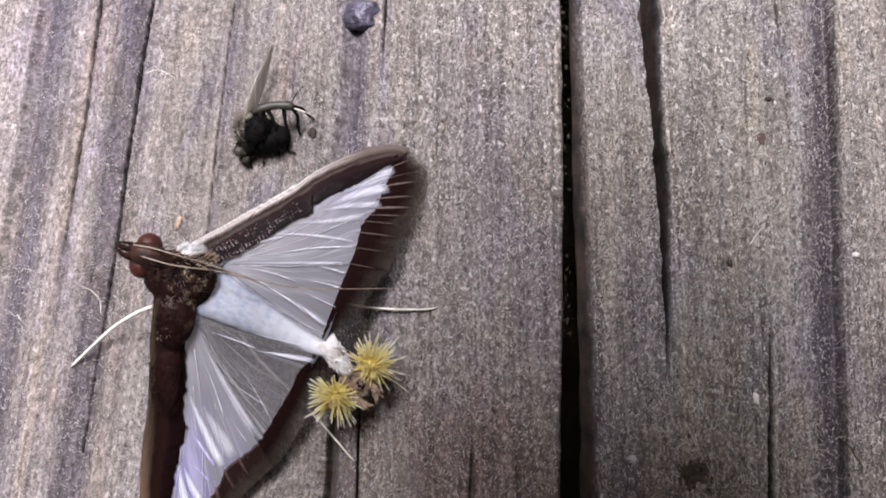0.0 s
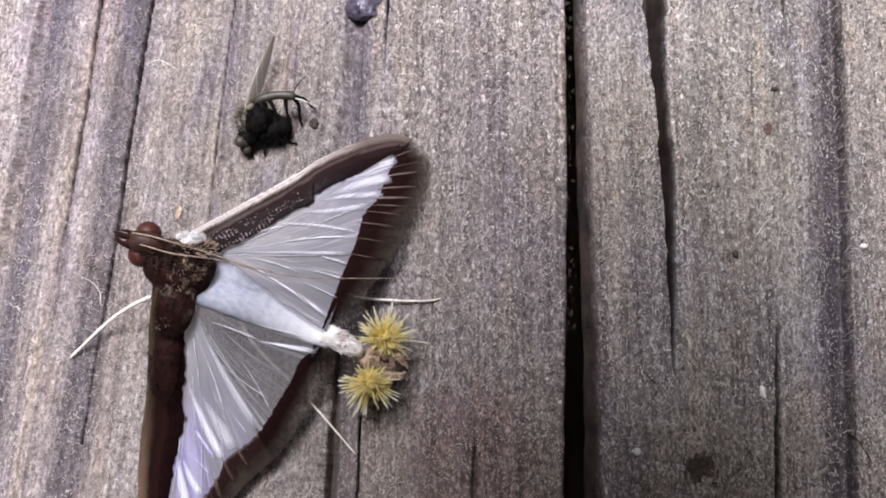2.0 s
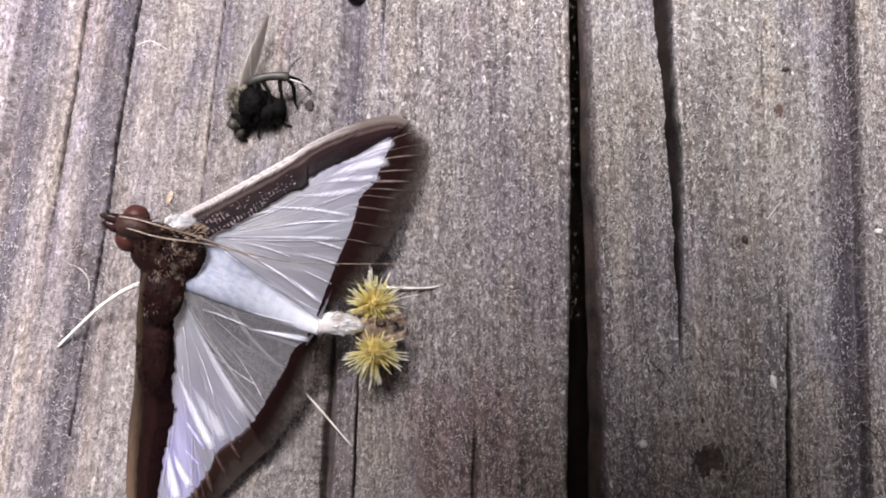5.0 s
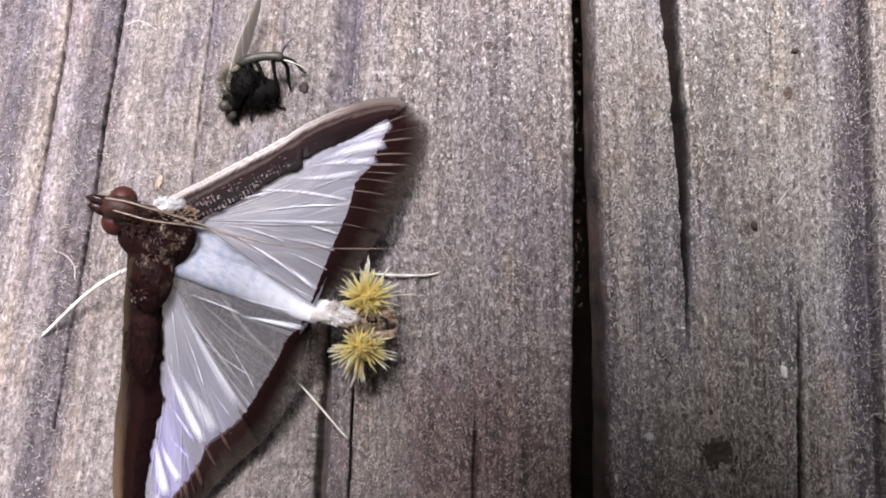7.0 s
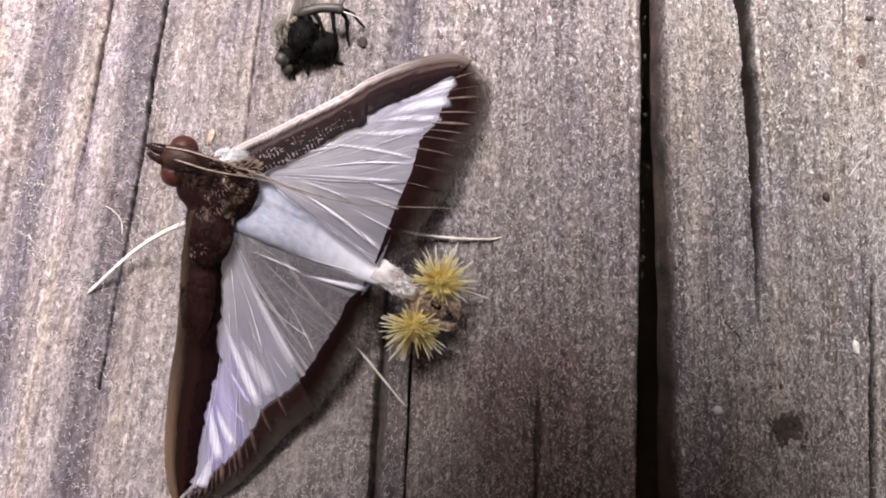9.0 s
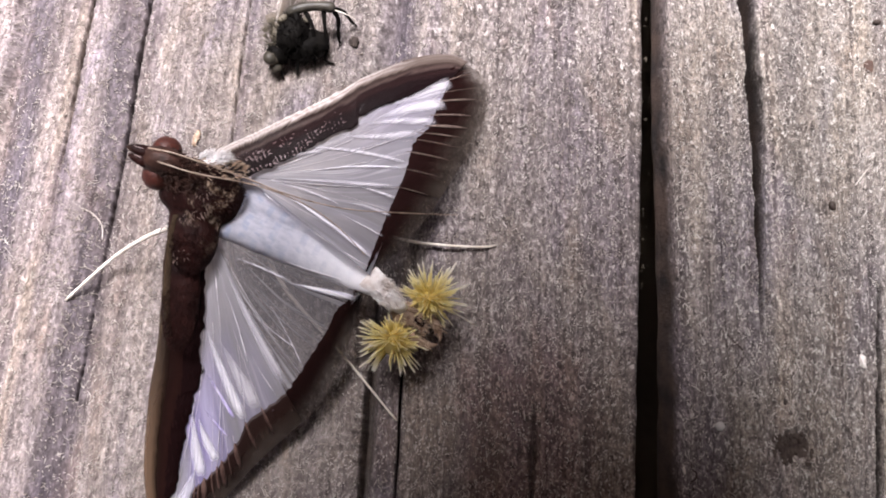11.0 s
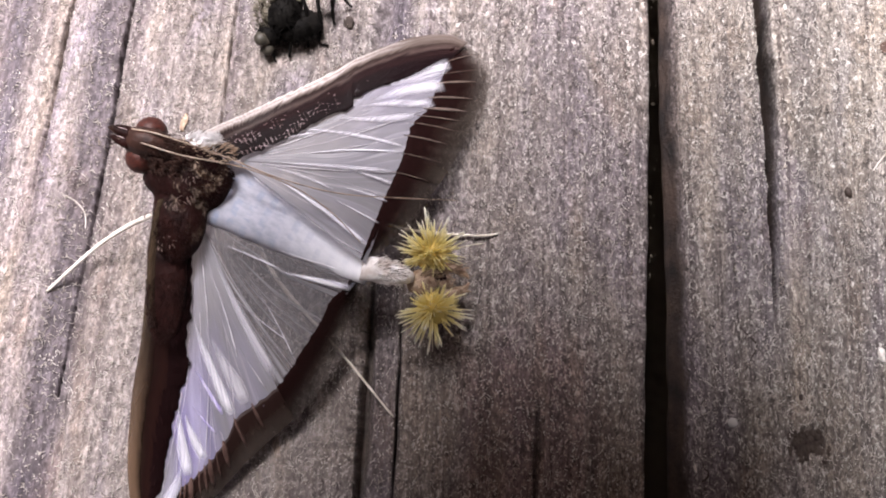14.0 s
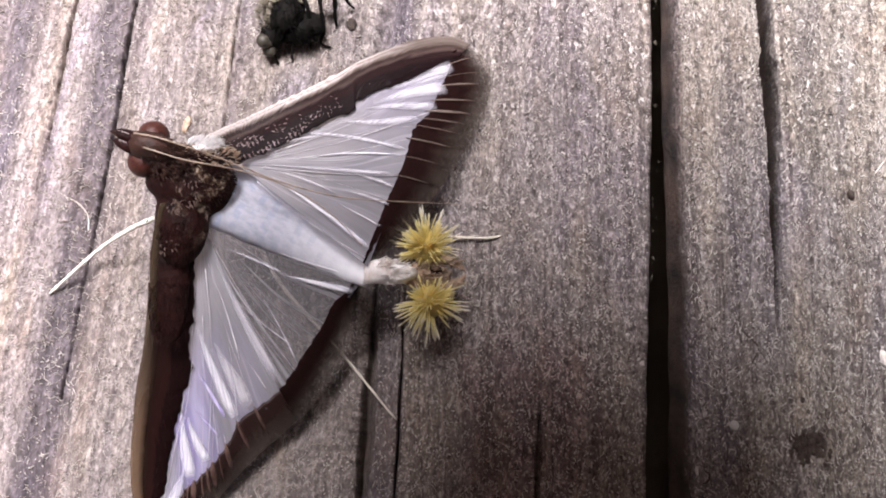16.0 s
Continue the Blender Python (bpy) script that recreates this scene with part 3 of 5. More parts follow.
def gap_side(y, side):
    if side < 0:
        return np.interp(y, [-20, 0, 9.4, 15, 22.7, 28, 38, 60], [8.9, 9.15, 9.5, 9.72, 9.96, 10.06, 10.12, 10.2]) + 0.10 * (vn(y * 0.7, 0 * y, 31) - 0.5)
    return np.interp(y, [-20, 0, 8, 15, 22.7, 28, 38, 60], [10.8, 10.75, 10.88, 10.85, 10.74, 10.85, 10.85, 10.9]) + 0.14 * (vn(y * 0.6, 0 * y, 37) - 0.5)


def height(x, y, split=True):
    """The worn top of the planks, in millimetres; without its cracks and edges when split is off."""
    x, y = np.asarray(x, float), np.asarray(y, float)
    u = across(x, y)
    h = 0.26 * (vn(u * 0.30, y * 0.020, 1) - 0.5) + 0.16 * (vn(u * 0.9, y * 0.035, 2) - 0.5)
    h = h + 0.20 * (vn(u * 1.35, y * 0.028, 6) - 0.5)
    h = h + 0.09 * (vn(u * 2.6, y * 0.16, 3) - 0.5) + 0.06 * (vn(u * 6.0, y * 0.8, 4) - 0.5)
    # troughs worn out of the soft summer wood: place across, half width, depth
    for uc, hw, depth in ((-16.9, 0.7, 0.30), (-5.8, 1.0, 0.55), (13.2, 1.0, 0.2), (0.5, 1.6, 0.12)):
        d = np.abs(u - uc) / hw
        h = h - depth * np.exp(-(d**2.6)) * (0.75 + 0.5 * vn(u * 0.3, y * 0.06, 11))
    # one-sided troughs: from the gentle end to the steep end, depth
    for ua, ub, depth in ((-27.9, -30.3, 0.8), (-24.6, -22.15, 0.55), (27.0, 29.75, 1.5), (34.5, 33.2, 0.4), (-33.0, -34.6, 0.4)):
        f = (u - ua) / (ub - ua) + 0.12 * (vn(u * 0.4, y * 0.08, 12) - 0.5)
        h = h - depth * np.clip(f, 0, 1) ** 1.5 * np.clip((1.15 - f) / (0.28 if ub < 0 else 0.14), 0, 1)
    if not split:
        return h
    for knots, depth, *slant in CRACKS:
        k = np.array(sorted(knots))
        xc = np.interp(y, k[:, 0], k[:, 1]) + 0.10 * (vn(y * 0.45, 0 * y, 21) - 0.5) + 0.03 * (vn(y * 1.6, 0 * y, 22) - 0.5)
        hw = np.interp(y, k[:, 0], k[:, 2], 0, 0) * (0.75 + 0.5 * vn(y * 0.9, 0 * y, 23))
        d = np.abs(x - xc) / np.maximum(hw, 1e-3)
        if slant:
            xc = xc - 0.3 * hw
            d = np.abs(x - xc) / np.maximum(hw, 1e-3) * np.where(x > xc, slant[0], 1.0)
        h = h - 2.2 * depth * np.clip(hw / 0.12, 0, 1) * np.clip(1.25 - d, 0, 1) ** 0.8 - 0.10 * np.clip(hw / 0.2, 0, 1.5) * np.exp(-((d / 3.0) ** 2))
    # a small dark knot hole
    h = h - 0.5 * np.exp(-((np.hypot((x - 18.6) / 1.0, (y - 2.5) / 0.9)) ** 4)) * (0.7 + 0.5 * vn(x * 1.7, y * 1.2, 41))
    edge = np.where(x < 10.42, gap_side(y, -1) - x, x - gap_side(y, 1))
    worn = np.interp(y, [0, 15, 38], [1.35, 1.15, 0.8])
    h = h - np.where(x < 10.42, 0.30 * np.exp(-np.clip(edge, 0, 9) / 0.2), 1.3 * np.clip(1 - np.clip(edge, 0, 9) / worn, 0, 1) ** 0.9)
    return h


def steps(a, b, fine_a, fine_b, fine, coarse):
    left = np.arange(a, fine_a, coarse)
    right = np.arange(fine_b, b, coarse)[1:]
    return np.concatenate([left, np.arange(fine_a, fine_b, fine), [fine_b], right, [b]])


def plank(side, parent):
    """One plank: a fine relief where it is seen close, coarser beyond, with sides and underside."""
    ys = steps(-420.0, 520.0, -8.0, 46.0, 0.15, 26.0)
    if side < 0:
        xs = steps(-135.0, 9.6, -38.0, 9.5, 0.075, 9.0)
    else:
        xs = steps(10.8, 155.0, 10.9, 42.0, 0.075, 9.0)
        xs = xs[xs >= 10.8]
    xs = np.unique(np.round(xs, 4))
    gx, gy = np.meshgrid(xs, ys, indexing="ij")
    base = 9.6 if side < 0 else 10.8
    pull = np.exp(-np.abs(gx - base) / 3.0)
    gx = gx + pull * (gap_side(gy, side) - base)
    gz = height(gx, gy)
    nx, ny = gx.shape
    top = np.stack([gx, gy, gz], -1).reshape(-1, 3)
    ids = np.arange(nx * ny).reshape(nx, ny)
    quads = np.stack([ids[:-1, :-1], ids[1:, :-1], ids[1:, 1:], ids[:-1, 1:]], -1).reshape(-1, 4)
    rim = np.concatenate([ids[:, 0], ids[-1, 1:], ids[-2::-1, -1], ids[0, -2:0:-1]])
    low = top[rim].copy()
    low[:, 2] = -28.0
    # the edges at the gap are worn hollow below
    near = np.abs(low[:, 0] - gap_side(low[:, 1], side)) < 0.5
    low[near, 0] += side * 14.0
    lid = nx * ny + np.arange(len(rim))
    nxt, lnx = np.roll(rim, -1), np.roll(lid, -1)
    walls = np.stack([rim, lid, lnx, nxt], -1)
    faces = quads.tolist() + walls.tolist() + [lid[::-1].tolist()]
    verts = np.concatenate([top, low])
    me = bpy.data.meshes.new("plank")
    me.from_pydata((verts * MM).tolist(), [], faces)
    uv = me.uv_layers.new(name="grain")
    loops = np.empty(len(me.loops), np.int32)
    me.loops.foreach_get("vertex_index", loops)
    where = verts[loops]
    flat = np.stack([across(where[:, 0], where[:, 1]) + 0.5 * where[:, 2] + (0 if side < 0 else 37.0), where[:, 1]], -1)
    uv.data.foreach_set("uv", flat.astype(np.float32).ravel())
    me.polygons.foreach_set("use_smooth", [True] * len(me.polygons))
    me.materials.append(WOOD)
    # old dirt and painted shade darken the cracks and the gap edges by depth
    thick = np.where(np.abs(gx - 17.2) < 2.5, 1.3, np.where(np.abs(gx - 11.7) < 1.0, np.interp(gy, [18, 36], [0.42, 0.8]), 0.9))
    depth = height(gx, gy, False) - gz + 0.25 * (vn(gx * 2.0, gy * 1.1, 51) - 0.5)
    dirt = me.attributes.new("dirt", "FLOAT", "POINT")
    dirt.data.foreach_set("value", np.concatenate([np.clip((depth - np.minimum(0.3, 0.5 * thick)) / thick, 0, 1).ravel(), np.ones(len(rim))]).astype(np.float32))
    ob = new("plank", me)
    ob.parent = parent
    return ob


deck = tagged(new("floor"), "weathered grey-brown softwood deck of cracked planks", "deck", kind="structure")
deck.empty_display_size = 0.01
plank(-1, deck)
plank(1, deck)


def joist(y):
    bm = bmesh.new()
    bmesh.ops.create_cube(bm, size=1.0)
    bmesh.ops.scale(bm, verts=bm.verts, vec=(880, 45, 70))
    bmesh.ops.translate(bm, verts=bm.verts, vec=(10, y, -63.2))
    bmesh.ops.bevel(bm, geom=bm.edges[:], offset=2, segments=2, affect="EDGES")
    ob = part("joist", bm, SOIL, deck, "dark damp wooden joist", smooth=False)
    ob.data.materials[0] = JOIST


JOIST = plain("damp_joist", (0.10, 0.08, 0.06), 0.85, 0.2, second=(0.05, 0.04, 0.03), scale=60.0, bump=0.001)
joist(-330.0)
joist(420.0)

ground_me = bpy.data.meshes.new("ground")
ground_me.from_pydata([(-400, -400, -0.098), (400, -400, -0.098), (400, 400, -0.098), (-400, 400, -0.098)], [], [(0, 1, 2, 3)])
ground_me.materials.append(SOIL)
tagged(new("ground", ground_me), "bare brown soil under the deck", "ground", kind="structure")


def pocket_camera():
    """The small black camera that films: it hangs over the moth and shades the planks below it. Its optical axis is its own z axis."""
    ob = thing("pocket_camera", (0, 0, 0), "small black pocket camera held over the planks", "camera")
    x0, x1, y0, y1, z0, z1 = CASE

    def block(name, lo, hi, edge, mat, parent, label=""):
        bm = bmesh.new()
        bmesh.ops.create_cube(bm, size=1.0)
        bmesh.ops.scale(bm, verts=bm.verts, vec=[h - l for l, h in zip(lo, hi)])
        bmesh.ops.translate(bm, verts=bm.verts, vec=[(h + l) / 2 for l, h in zip(lo, hi)])
        bmesh.ops.bevel(bm, geom=bm.edges[:], offset=edge, segments=3, affect="EDGES")
        return part(name, bm, mat, parent, label)

    body = block("body", (x0, y0, z0), (x1, y1, z1), 2.5, CASE_BLACK, ob, "black plastic body")
    block("screen", (x0 + 4, y0 + 5, z1 - 0.3), (x1 - 4, y1 - 12, z1 + 0.4), 0.3, SCREEN_GLASS, body, "dark glossy screen")
    block("button", (x0 + 8, y1 - 9, z1 - 0.3), (x0 + 14, y1 - 4, z1 + 0.9), 0.5, CASE_BLACK, body)
    bm = bmesh.new()
    rings = []
    for r, z in ((13.0, z0 + 0.5), (13.0, 13.0), (12.4, 12.2), (10.8, 12.2), (10.4, 13.0), (10.4, z0 + 0.5)):
        rings.append([bm.verts.new((r * math.cos(a), r * math.sin(a), z)) for a in (2 * math.pi * k / 40 for k in range(40))])
    for p, q in zip(rings, rings[1:] + rings[:1]):
        for k in range(40):
            bm.faces.new((p[k], p[(k + 1) % 40], q[(k + 1) % 40], q[k]))
    part("lens_barrel", bm, CASE_BLACK, body, "short black lens barrel")
    return ob


CASE_BLACK = plain("black_plastic", (0.020, 0.020, 0.021), 0.5, 0.4, second=(0.014, 0.014, 0.015), scale=3000.0, bump=0.00005)
SCREEN_GLASS = plain("screen_glass", (0.010, 0.011, 0.013), 0.06, 0.5, second=(0.008, 0.009, 0.010))
filming = pocket_camera()


def far_plank(x0, x1):
    """A plank outside the close view, with worn rounded edges."""
    bm = bmesh.new()
    bmesh.ops.create_cube(bm, size=1.0)
    bmesh.ops.scale(bm, verts=bm.verts, vec=(x1 - x0, 940, 28))
    bmesh.ops.translate(bm, verts=bm.verts, vec=((x0 + x1) / 2, 50, -14.2))
    bmesh.ops.bevel(bm, geom=bm.edges[:], offset=2.5, segments=3, affect="EDGES")
    ob = part("plank", bm, WOOD, deck, smooth=False)
    uv = ob.data.uv_layers.new(name="grain")
    for lp in ob.data.loops:
        v = ob.data.vertices[lp.vertex_index].co / MM
        uv.data[lp.index].uv = (v.x + 0.5 * v.z + x0, v.y)


for x0 in (-428.0, -283.0, 159.0, 304.0):
    far_plank(x0, x0 + 141.0)


def on_wood(x, y, up=0.0):
    return Vector((x, y, float(height(x, y)) + up))


# ---- the moth ----
BASE = Vector((-13.5, 14.0, 0.0))
moth = thing("moth", BASE, "brown and pearly white moth with spread wings and yellow hair tufts", "moth")


def wing_z(x, y, side):
    """The sloping plane of the wings on each side of the body."""
    if side > 0:
        return 7.7 - 0.447 * (x + 13.5) - 0.044 * (y - 15.2)
    return 7.7 - 0.28 * (x + 13.5) + 0.40 * (y - 15.2)


def on_wing(pts, side, up=0.0):
    return [Vector((x, y, wing_z(x, y, side) + up)) for x, y in pts]


def wing_uv(ob, hub, side):
    """UV map: angle round the wing's root, and distance from it."""
    me = ob.data
    uv = me.uv_layers.new(name="wing")
    for lp in me.loops:
        v = me.vertices[lp.vertex_index].co / MM + BASE
        r = math.hypot(v.x - hub[0], v.y - hub[1])
        bend = 0.10 * noise.noise(Vector((v.x * 0.25, v.y * 0.25, side))) + 0.06 * math.sin(r * 0.35)
        uv.data[lp.index].uv = (math.atan2(v.y - hub[1], v.x - hub[0]) + bend, r * 0.1 + 3 * side)


def rough_edge(pts, amount, seed, beside=None):
    """A ragged line; beside: the other side of the band, where it narrows the edge calms down."""
    out = []
    for i, p in enumerate(pts):
        k = amount * noise.noise(Vector((i * 0.37, seed, 0))) + 0.3 * amount * noise.noise(Vector((i * 1.3, seed, 4)))
        if beside:
            k *= min(1.0, (beside[i] - p).length / 2.0)
        d = pts[min(i + 1, len(pts) - 1)] - pts[max(i - 1, 0)]
        out.append(p + Vector((-d.y, d.x, 0)).normalized() * k)
    return out


def sheet(name, a, b, n, mat, parent, side, hub, thick=0.03, lift=None, label=""):
    bm = bmesh.new()
    loft(bm, a, b, n, lift)
    thicken(bm, thick)
    ob = part(name, bm, mat, parent, label, BASE)
    wing_uv(ob, hub, side)
    span = ob.data.uv_layers.new(name="span")
    w = len(a)
    for lp in ob.data.loops:
        j = lp.vertex_index % (w * (n + 1))
        span.data[lp.index].uv = ((j % w) / (w - 1), (j // w) / n)
    return ob


def wing_pair(side, hub, costa, band, inner, outer, split, skins, veins):
    """Forewing and hindwing of one side. costa and band run from the root to the tip, inner and outer from the tip to the tail."""
    n = 128
    ci, co = spline(on_wing(inner, side, 0.10), n), spline(on_wing(outer, side, 0.06), n)
    root = Vector((*hub, wing_z(*hub, side)))
    cut = int(n * split)

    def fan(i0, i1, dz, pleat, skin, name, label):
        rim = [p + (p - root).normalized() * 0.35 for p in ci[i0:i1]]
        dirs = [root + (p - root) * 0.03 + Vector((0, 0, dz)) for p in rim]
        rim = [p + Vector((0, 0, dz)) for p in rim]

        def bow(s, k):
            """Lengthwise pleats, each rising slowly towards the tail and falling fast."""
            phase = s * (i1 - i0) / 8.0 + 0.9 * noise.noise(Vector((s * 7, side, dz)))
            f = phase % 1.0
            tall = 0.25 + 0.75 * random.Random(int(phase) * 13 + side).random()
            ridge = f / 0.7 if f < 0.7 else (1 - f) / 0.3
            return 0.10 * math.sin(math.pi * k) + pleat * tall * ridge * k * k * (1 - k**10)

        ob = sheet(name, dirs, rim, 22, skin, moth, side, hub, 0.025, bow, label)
        for v in veins:
            if not i0 / n <= v < i1 / n:
                continue
            p = ci[int(v * n)]
            s = (v * n - i0) / max(i1 - i0 - 1, 1)
            aside = Vector((-(p - root).y, (p - root).x, 0)) * 0.035 * math.sin(v * 37)
            begin = 0.16 if side > 0 or v > 0.5 else 0.40 + 0.2 * math.sin(v * 53)
            along = [begin + (1 - begin) * k / 14 for k in range(15)]
            pts = [root.lerp(p, w) + aside * math.sin(math.pi * w) + Vector((0, 0, dz + 0.02 + bow(s, w))) for w in along]
            q = co[int(v * n)] if i0 == 0 else p
            if i0 == 0:
                run = [p.lerp(q, w) + Vector((0, 0, dz + 0.085 - 0.75 * w * w)) for w in (-0.08, 0.15, 0.35, 0.55, 0.75)]
                bm = bmesh.new()
                wide = (0.9 if side > 0 else 1.5) * (0.75 + 0.5 * math.sin(v * 91))
                tube(bm, run, [0.03 * wide, 0.085 * wide, 0.095 * wide, 0.07 * wide, 0.02 * wide], 6, 0.25)
                part("border_vein", bm, BORDER_VEIN if side > 0 else BORDER_RED, ob, "", BASE)
            bm = bmesh.new()
            tube(bm, pts, [(0.010 + 0.007 * math.sin(k * 0.5 + v * 9)) * 0.8 * (2.6 if v > 0.9 else 2.2 if v == 0.612 else 1.0 + 0.6 * math.sin(v * 71)) for k in range(15)], 5)
            part("vein", bm, VEIN, ob, "", BASE)
        return ob

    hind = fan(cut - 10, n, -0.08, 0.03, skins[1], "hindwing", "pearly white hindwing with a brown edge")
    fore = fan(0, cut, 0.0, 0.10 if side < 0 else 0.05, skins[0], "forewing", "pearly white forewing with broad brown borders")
    # brown bands, paler towards the outer edge
    for i0, i1, dz, owner in ((cut - 10, n, 0.0, hind), (0, cut, 0.06, fore)):
        a = rough_edge([p + Vector((0, 0, dz)) for p in ci[i0:i1]], 0.12, side, co[i0:i1])
        end = rough_edge([p + Vector((0, 0, dz)) for p in co[i0:i1]], 0.05, side + 7)
        sheet("margin_band", a, end, 9, MARGIN_RED if side < 0 and owner is fore else MARGIN, owner, side, hub, 0.025, lambda s, k: 0.06 * noise.noise(Vector((s * 26, 0, side))) * k - 0.75 * k * k, "dark brown outer border with a paler fringe")
    cc = spline(on_wing(costa, side, 0.22), 90)
    cb = rough_edge(spline(on_wing(band, side, 0.32), 90), 0.20, side + 3)
    sheet("costal_band", cc, cb, 16, COSTAL_LIT if side > 0 else COSTAL_SHADED, fore, side, hub, 0.04,
          lambda s, k: -0.2 * s**4 + (0.24 * math.sin(math.pi * min(1, k / 0.34)) * (1 - 0.7 * s) if k < 0.34 else 0.10 * math.sin(math.pi * (k - 0.34) / 0.66)), "dark brown front border with a paler edge")


def fold_glints(side, rows, owner_name):
    """Pale strips laid over the wing skin to paint the glint of its creases: skin, from, to, half width, sideways bow.
    """
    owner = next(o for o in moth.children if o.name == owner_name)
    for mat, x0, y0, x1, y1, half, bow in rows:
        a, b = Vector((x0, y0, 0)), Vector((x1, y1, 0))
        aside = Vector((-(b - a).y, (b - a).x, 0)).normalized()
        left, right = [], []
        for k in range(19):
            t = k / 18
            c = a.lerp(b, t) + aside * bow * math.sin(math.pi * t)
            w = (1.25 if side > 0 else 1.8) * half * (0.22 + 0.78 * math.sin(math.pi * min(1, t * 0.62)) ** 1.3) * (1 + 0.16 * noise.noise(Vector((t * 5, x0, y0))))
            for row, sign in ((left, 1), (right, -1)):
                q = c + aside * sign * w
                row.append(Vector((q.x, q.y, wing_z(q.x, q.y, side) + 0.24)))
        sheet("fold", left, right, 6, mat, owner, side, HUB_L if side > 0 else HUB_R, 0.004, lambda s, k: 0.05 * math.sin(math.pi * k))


def band_flecks(costa, band, side, parent_name):
    """Pale loose scales on the dark front border near the root."""
    rnd = random.Random(5 + side)
    cc, cb = spline(on_wing(costa, side, 0.3), 60), spline(on_wing(band, side, 0.40), 60)
    bm = bmesh.new()
    for _ in range(620):
        i, k = int(abs(rnd.gauss(0, 13))) % 42, rnd.triangular(0.45, 1.03, 0.92)
        if noise.noise(Vector((i * 0.21, k * 4.5, 3))) < -0.05:
            continue
        p, q = cc[i].lerp(cb[i], k), cc[i + 1].lerp(cb[i + 1], k)
        d = ((q - p).normalized() + Vector((rnd.uniform(-1, 1), rnd.uniform(-1, 1), 0))) * rnd.choice((0.03, 0.04, 0.05, 0.09))
        p = p + Vector((0, 0, 0.06))
        tube(bm, [p, p + d * 0.7 + Vector((0, 0, 0.02)), p + d * 1.4], [0.008, 0.019, 0.006], 4, 0.5)
    ob = part("pale_scale", bm, ROSE_SCALE, next(o for o in moth.children if o.name.startswith(parent_name)), "loose white scales", BASE)
    ob["kind"] = "stuff"


HUB_L = (-13.6, 15.6)
HUB_R = (-15.45, 12.8)
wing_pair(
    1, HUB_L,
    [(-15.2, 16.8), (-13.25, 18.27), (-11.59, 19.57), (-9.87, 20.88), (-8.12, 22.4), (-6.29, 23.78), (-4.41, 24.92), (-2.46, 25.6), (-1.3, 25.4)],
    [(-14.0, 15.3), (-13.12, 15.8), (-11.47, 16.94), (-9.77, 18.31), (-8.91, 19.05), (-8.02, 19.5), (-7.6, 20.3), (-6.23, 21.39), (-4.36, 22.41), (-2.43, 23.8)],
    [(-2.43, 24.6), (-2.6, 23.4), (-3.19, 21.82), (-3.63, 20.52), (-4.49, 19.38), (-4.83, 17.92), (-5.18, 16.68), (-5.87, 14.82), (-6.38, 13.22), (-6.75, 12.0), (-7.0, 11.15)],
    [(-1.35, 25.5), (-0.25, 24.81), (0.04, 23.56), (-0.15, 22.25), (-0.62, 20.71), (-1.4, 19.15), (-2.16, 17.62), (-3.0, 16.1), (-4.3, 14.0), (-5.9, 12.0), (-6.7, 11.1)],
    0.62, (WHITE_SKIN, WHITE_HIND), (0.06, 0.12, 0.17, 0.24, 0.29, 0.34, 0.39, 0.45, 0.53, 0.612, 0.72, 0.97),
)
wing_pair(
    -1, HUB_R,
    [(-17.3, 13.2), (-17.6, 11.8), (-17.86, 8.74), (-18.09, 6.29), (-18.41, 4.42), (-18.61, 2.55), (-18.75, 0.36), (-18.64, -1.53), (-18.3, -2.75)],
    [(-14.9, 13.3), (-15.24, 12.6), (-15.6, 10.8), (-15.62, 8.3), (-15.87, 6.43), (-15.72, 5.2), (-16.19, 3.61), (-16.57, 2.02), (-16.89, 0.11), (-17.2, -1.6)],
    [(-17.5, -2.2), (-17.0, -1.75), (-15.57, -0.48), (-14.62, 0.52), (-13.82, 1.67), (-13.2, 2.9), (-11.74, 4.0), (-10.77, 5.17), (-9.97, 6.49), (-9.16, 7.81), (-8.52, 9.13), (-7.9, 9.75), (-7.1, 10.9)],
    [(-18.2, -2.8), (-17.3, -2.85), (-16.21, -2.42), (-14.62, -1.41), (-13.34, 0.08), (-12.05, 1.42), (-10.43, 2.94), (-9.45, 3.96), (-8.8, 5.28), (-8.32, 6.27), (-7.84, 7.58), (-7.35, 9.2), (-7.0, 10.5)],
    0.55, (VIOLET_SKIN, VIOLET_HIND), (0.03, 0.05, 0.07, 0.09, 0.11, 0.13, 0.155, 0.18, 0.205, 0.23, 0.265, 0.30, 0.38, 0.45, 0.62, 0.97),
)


W, P, V = GLINT_WHITE, GLINT_PALE, GLINT_VIOLET
fold_glints(1, [
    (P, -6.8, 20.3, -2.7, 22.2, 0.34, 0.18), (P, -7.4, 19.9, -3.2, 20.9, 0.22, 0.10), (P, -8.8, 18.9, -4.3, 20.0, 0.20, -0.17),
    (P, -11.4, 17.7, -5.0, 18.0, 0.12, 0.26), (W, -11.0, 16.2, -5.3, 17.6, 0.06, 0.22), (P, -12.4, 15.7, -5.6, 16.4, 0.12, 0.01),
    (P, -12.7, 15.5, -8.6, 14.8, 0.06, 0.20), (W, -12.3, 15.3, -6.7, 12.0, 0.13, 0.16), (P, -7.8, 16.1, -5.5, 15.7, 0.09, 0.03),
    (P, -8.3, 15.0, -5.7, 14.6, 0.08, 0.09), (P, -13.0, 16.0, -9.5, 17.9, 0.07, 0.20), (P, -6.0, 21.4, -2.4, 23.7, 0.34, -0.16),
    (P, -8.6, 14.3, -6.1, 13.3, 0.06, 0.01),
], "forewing")
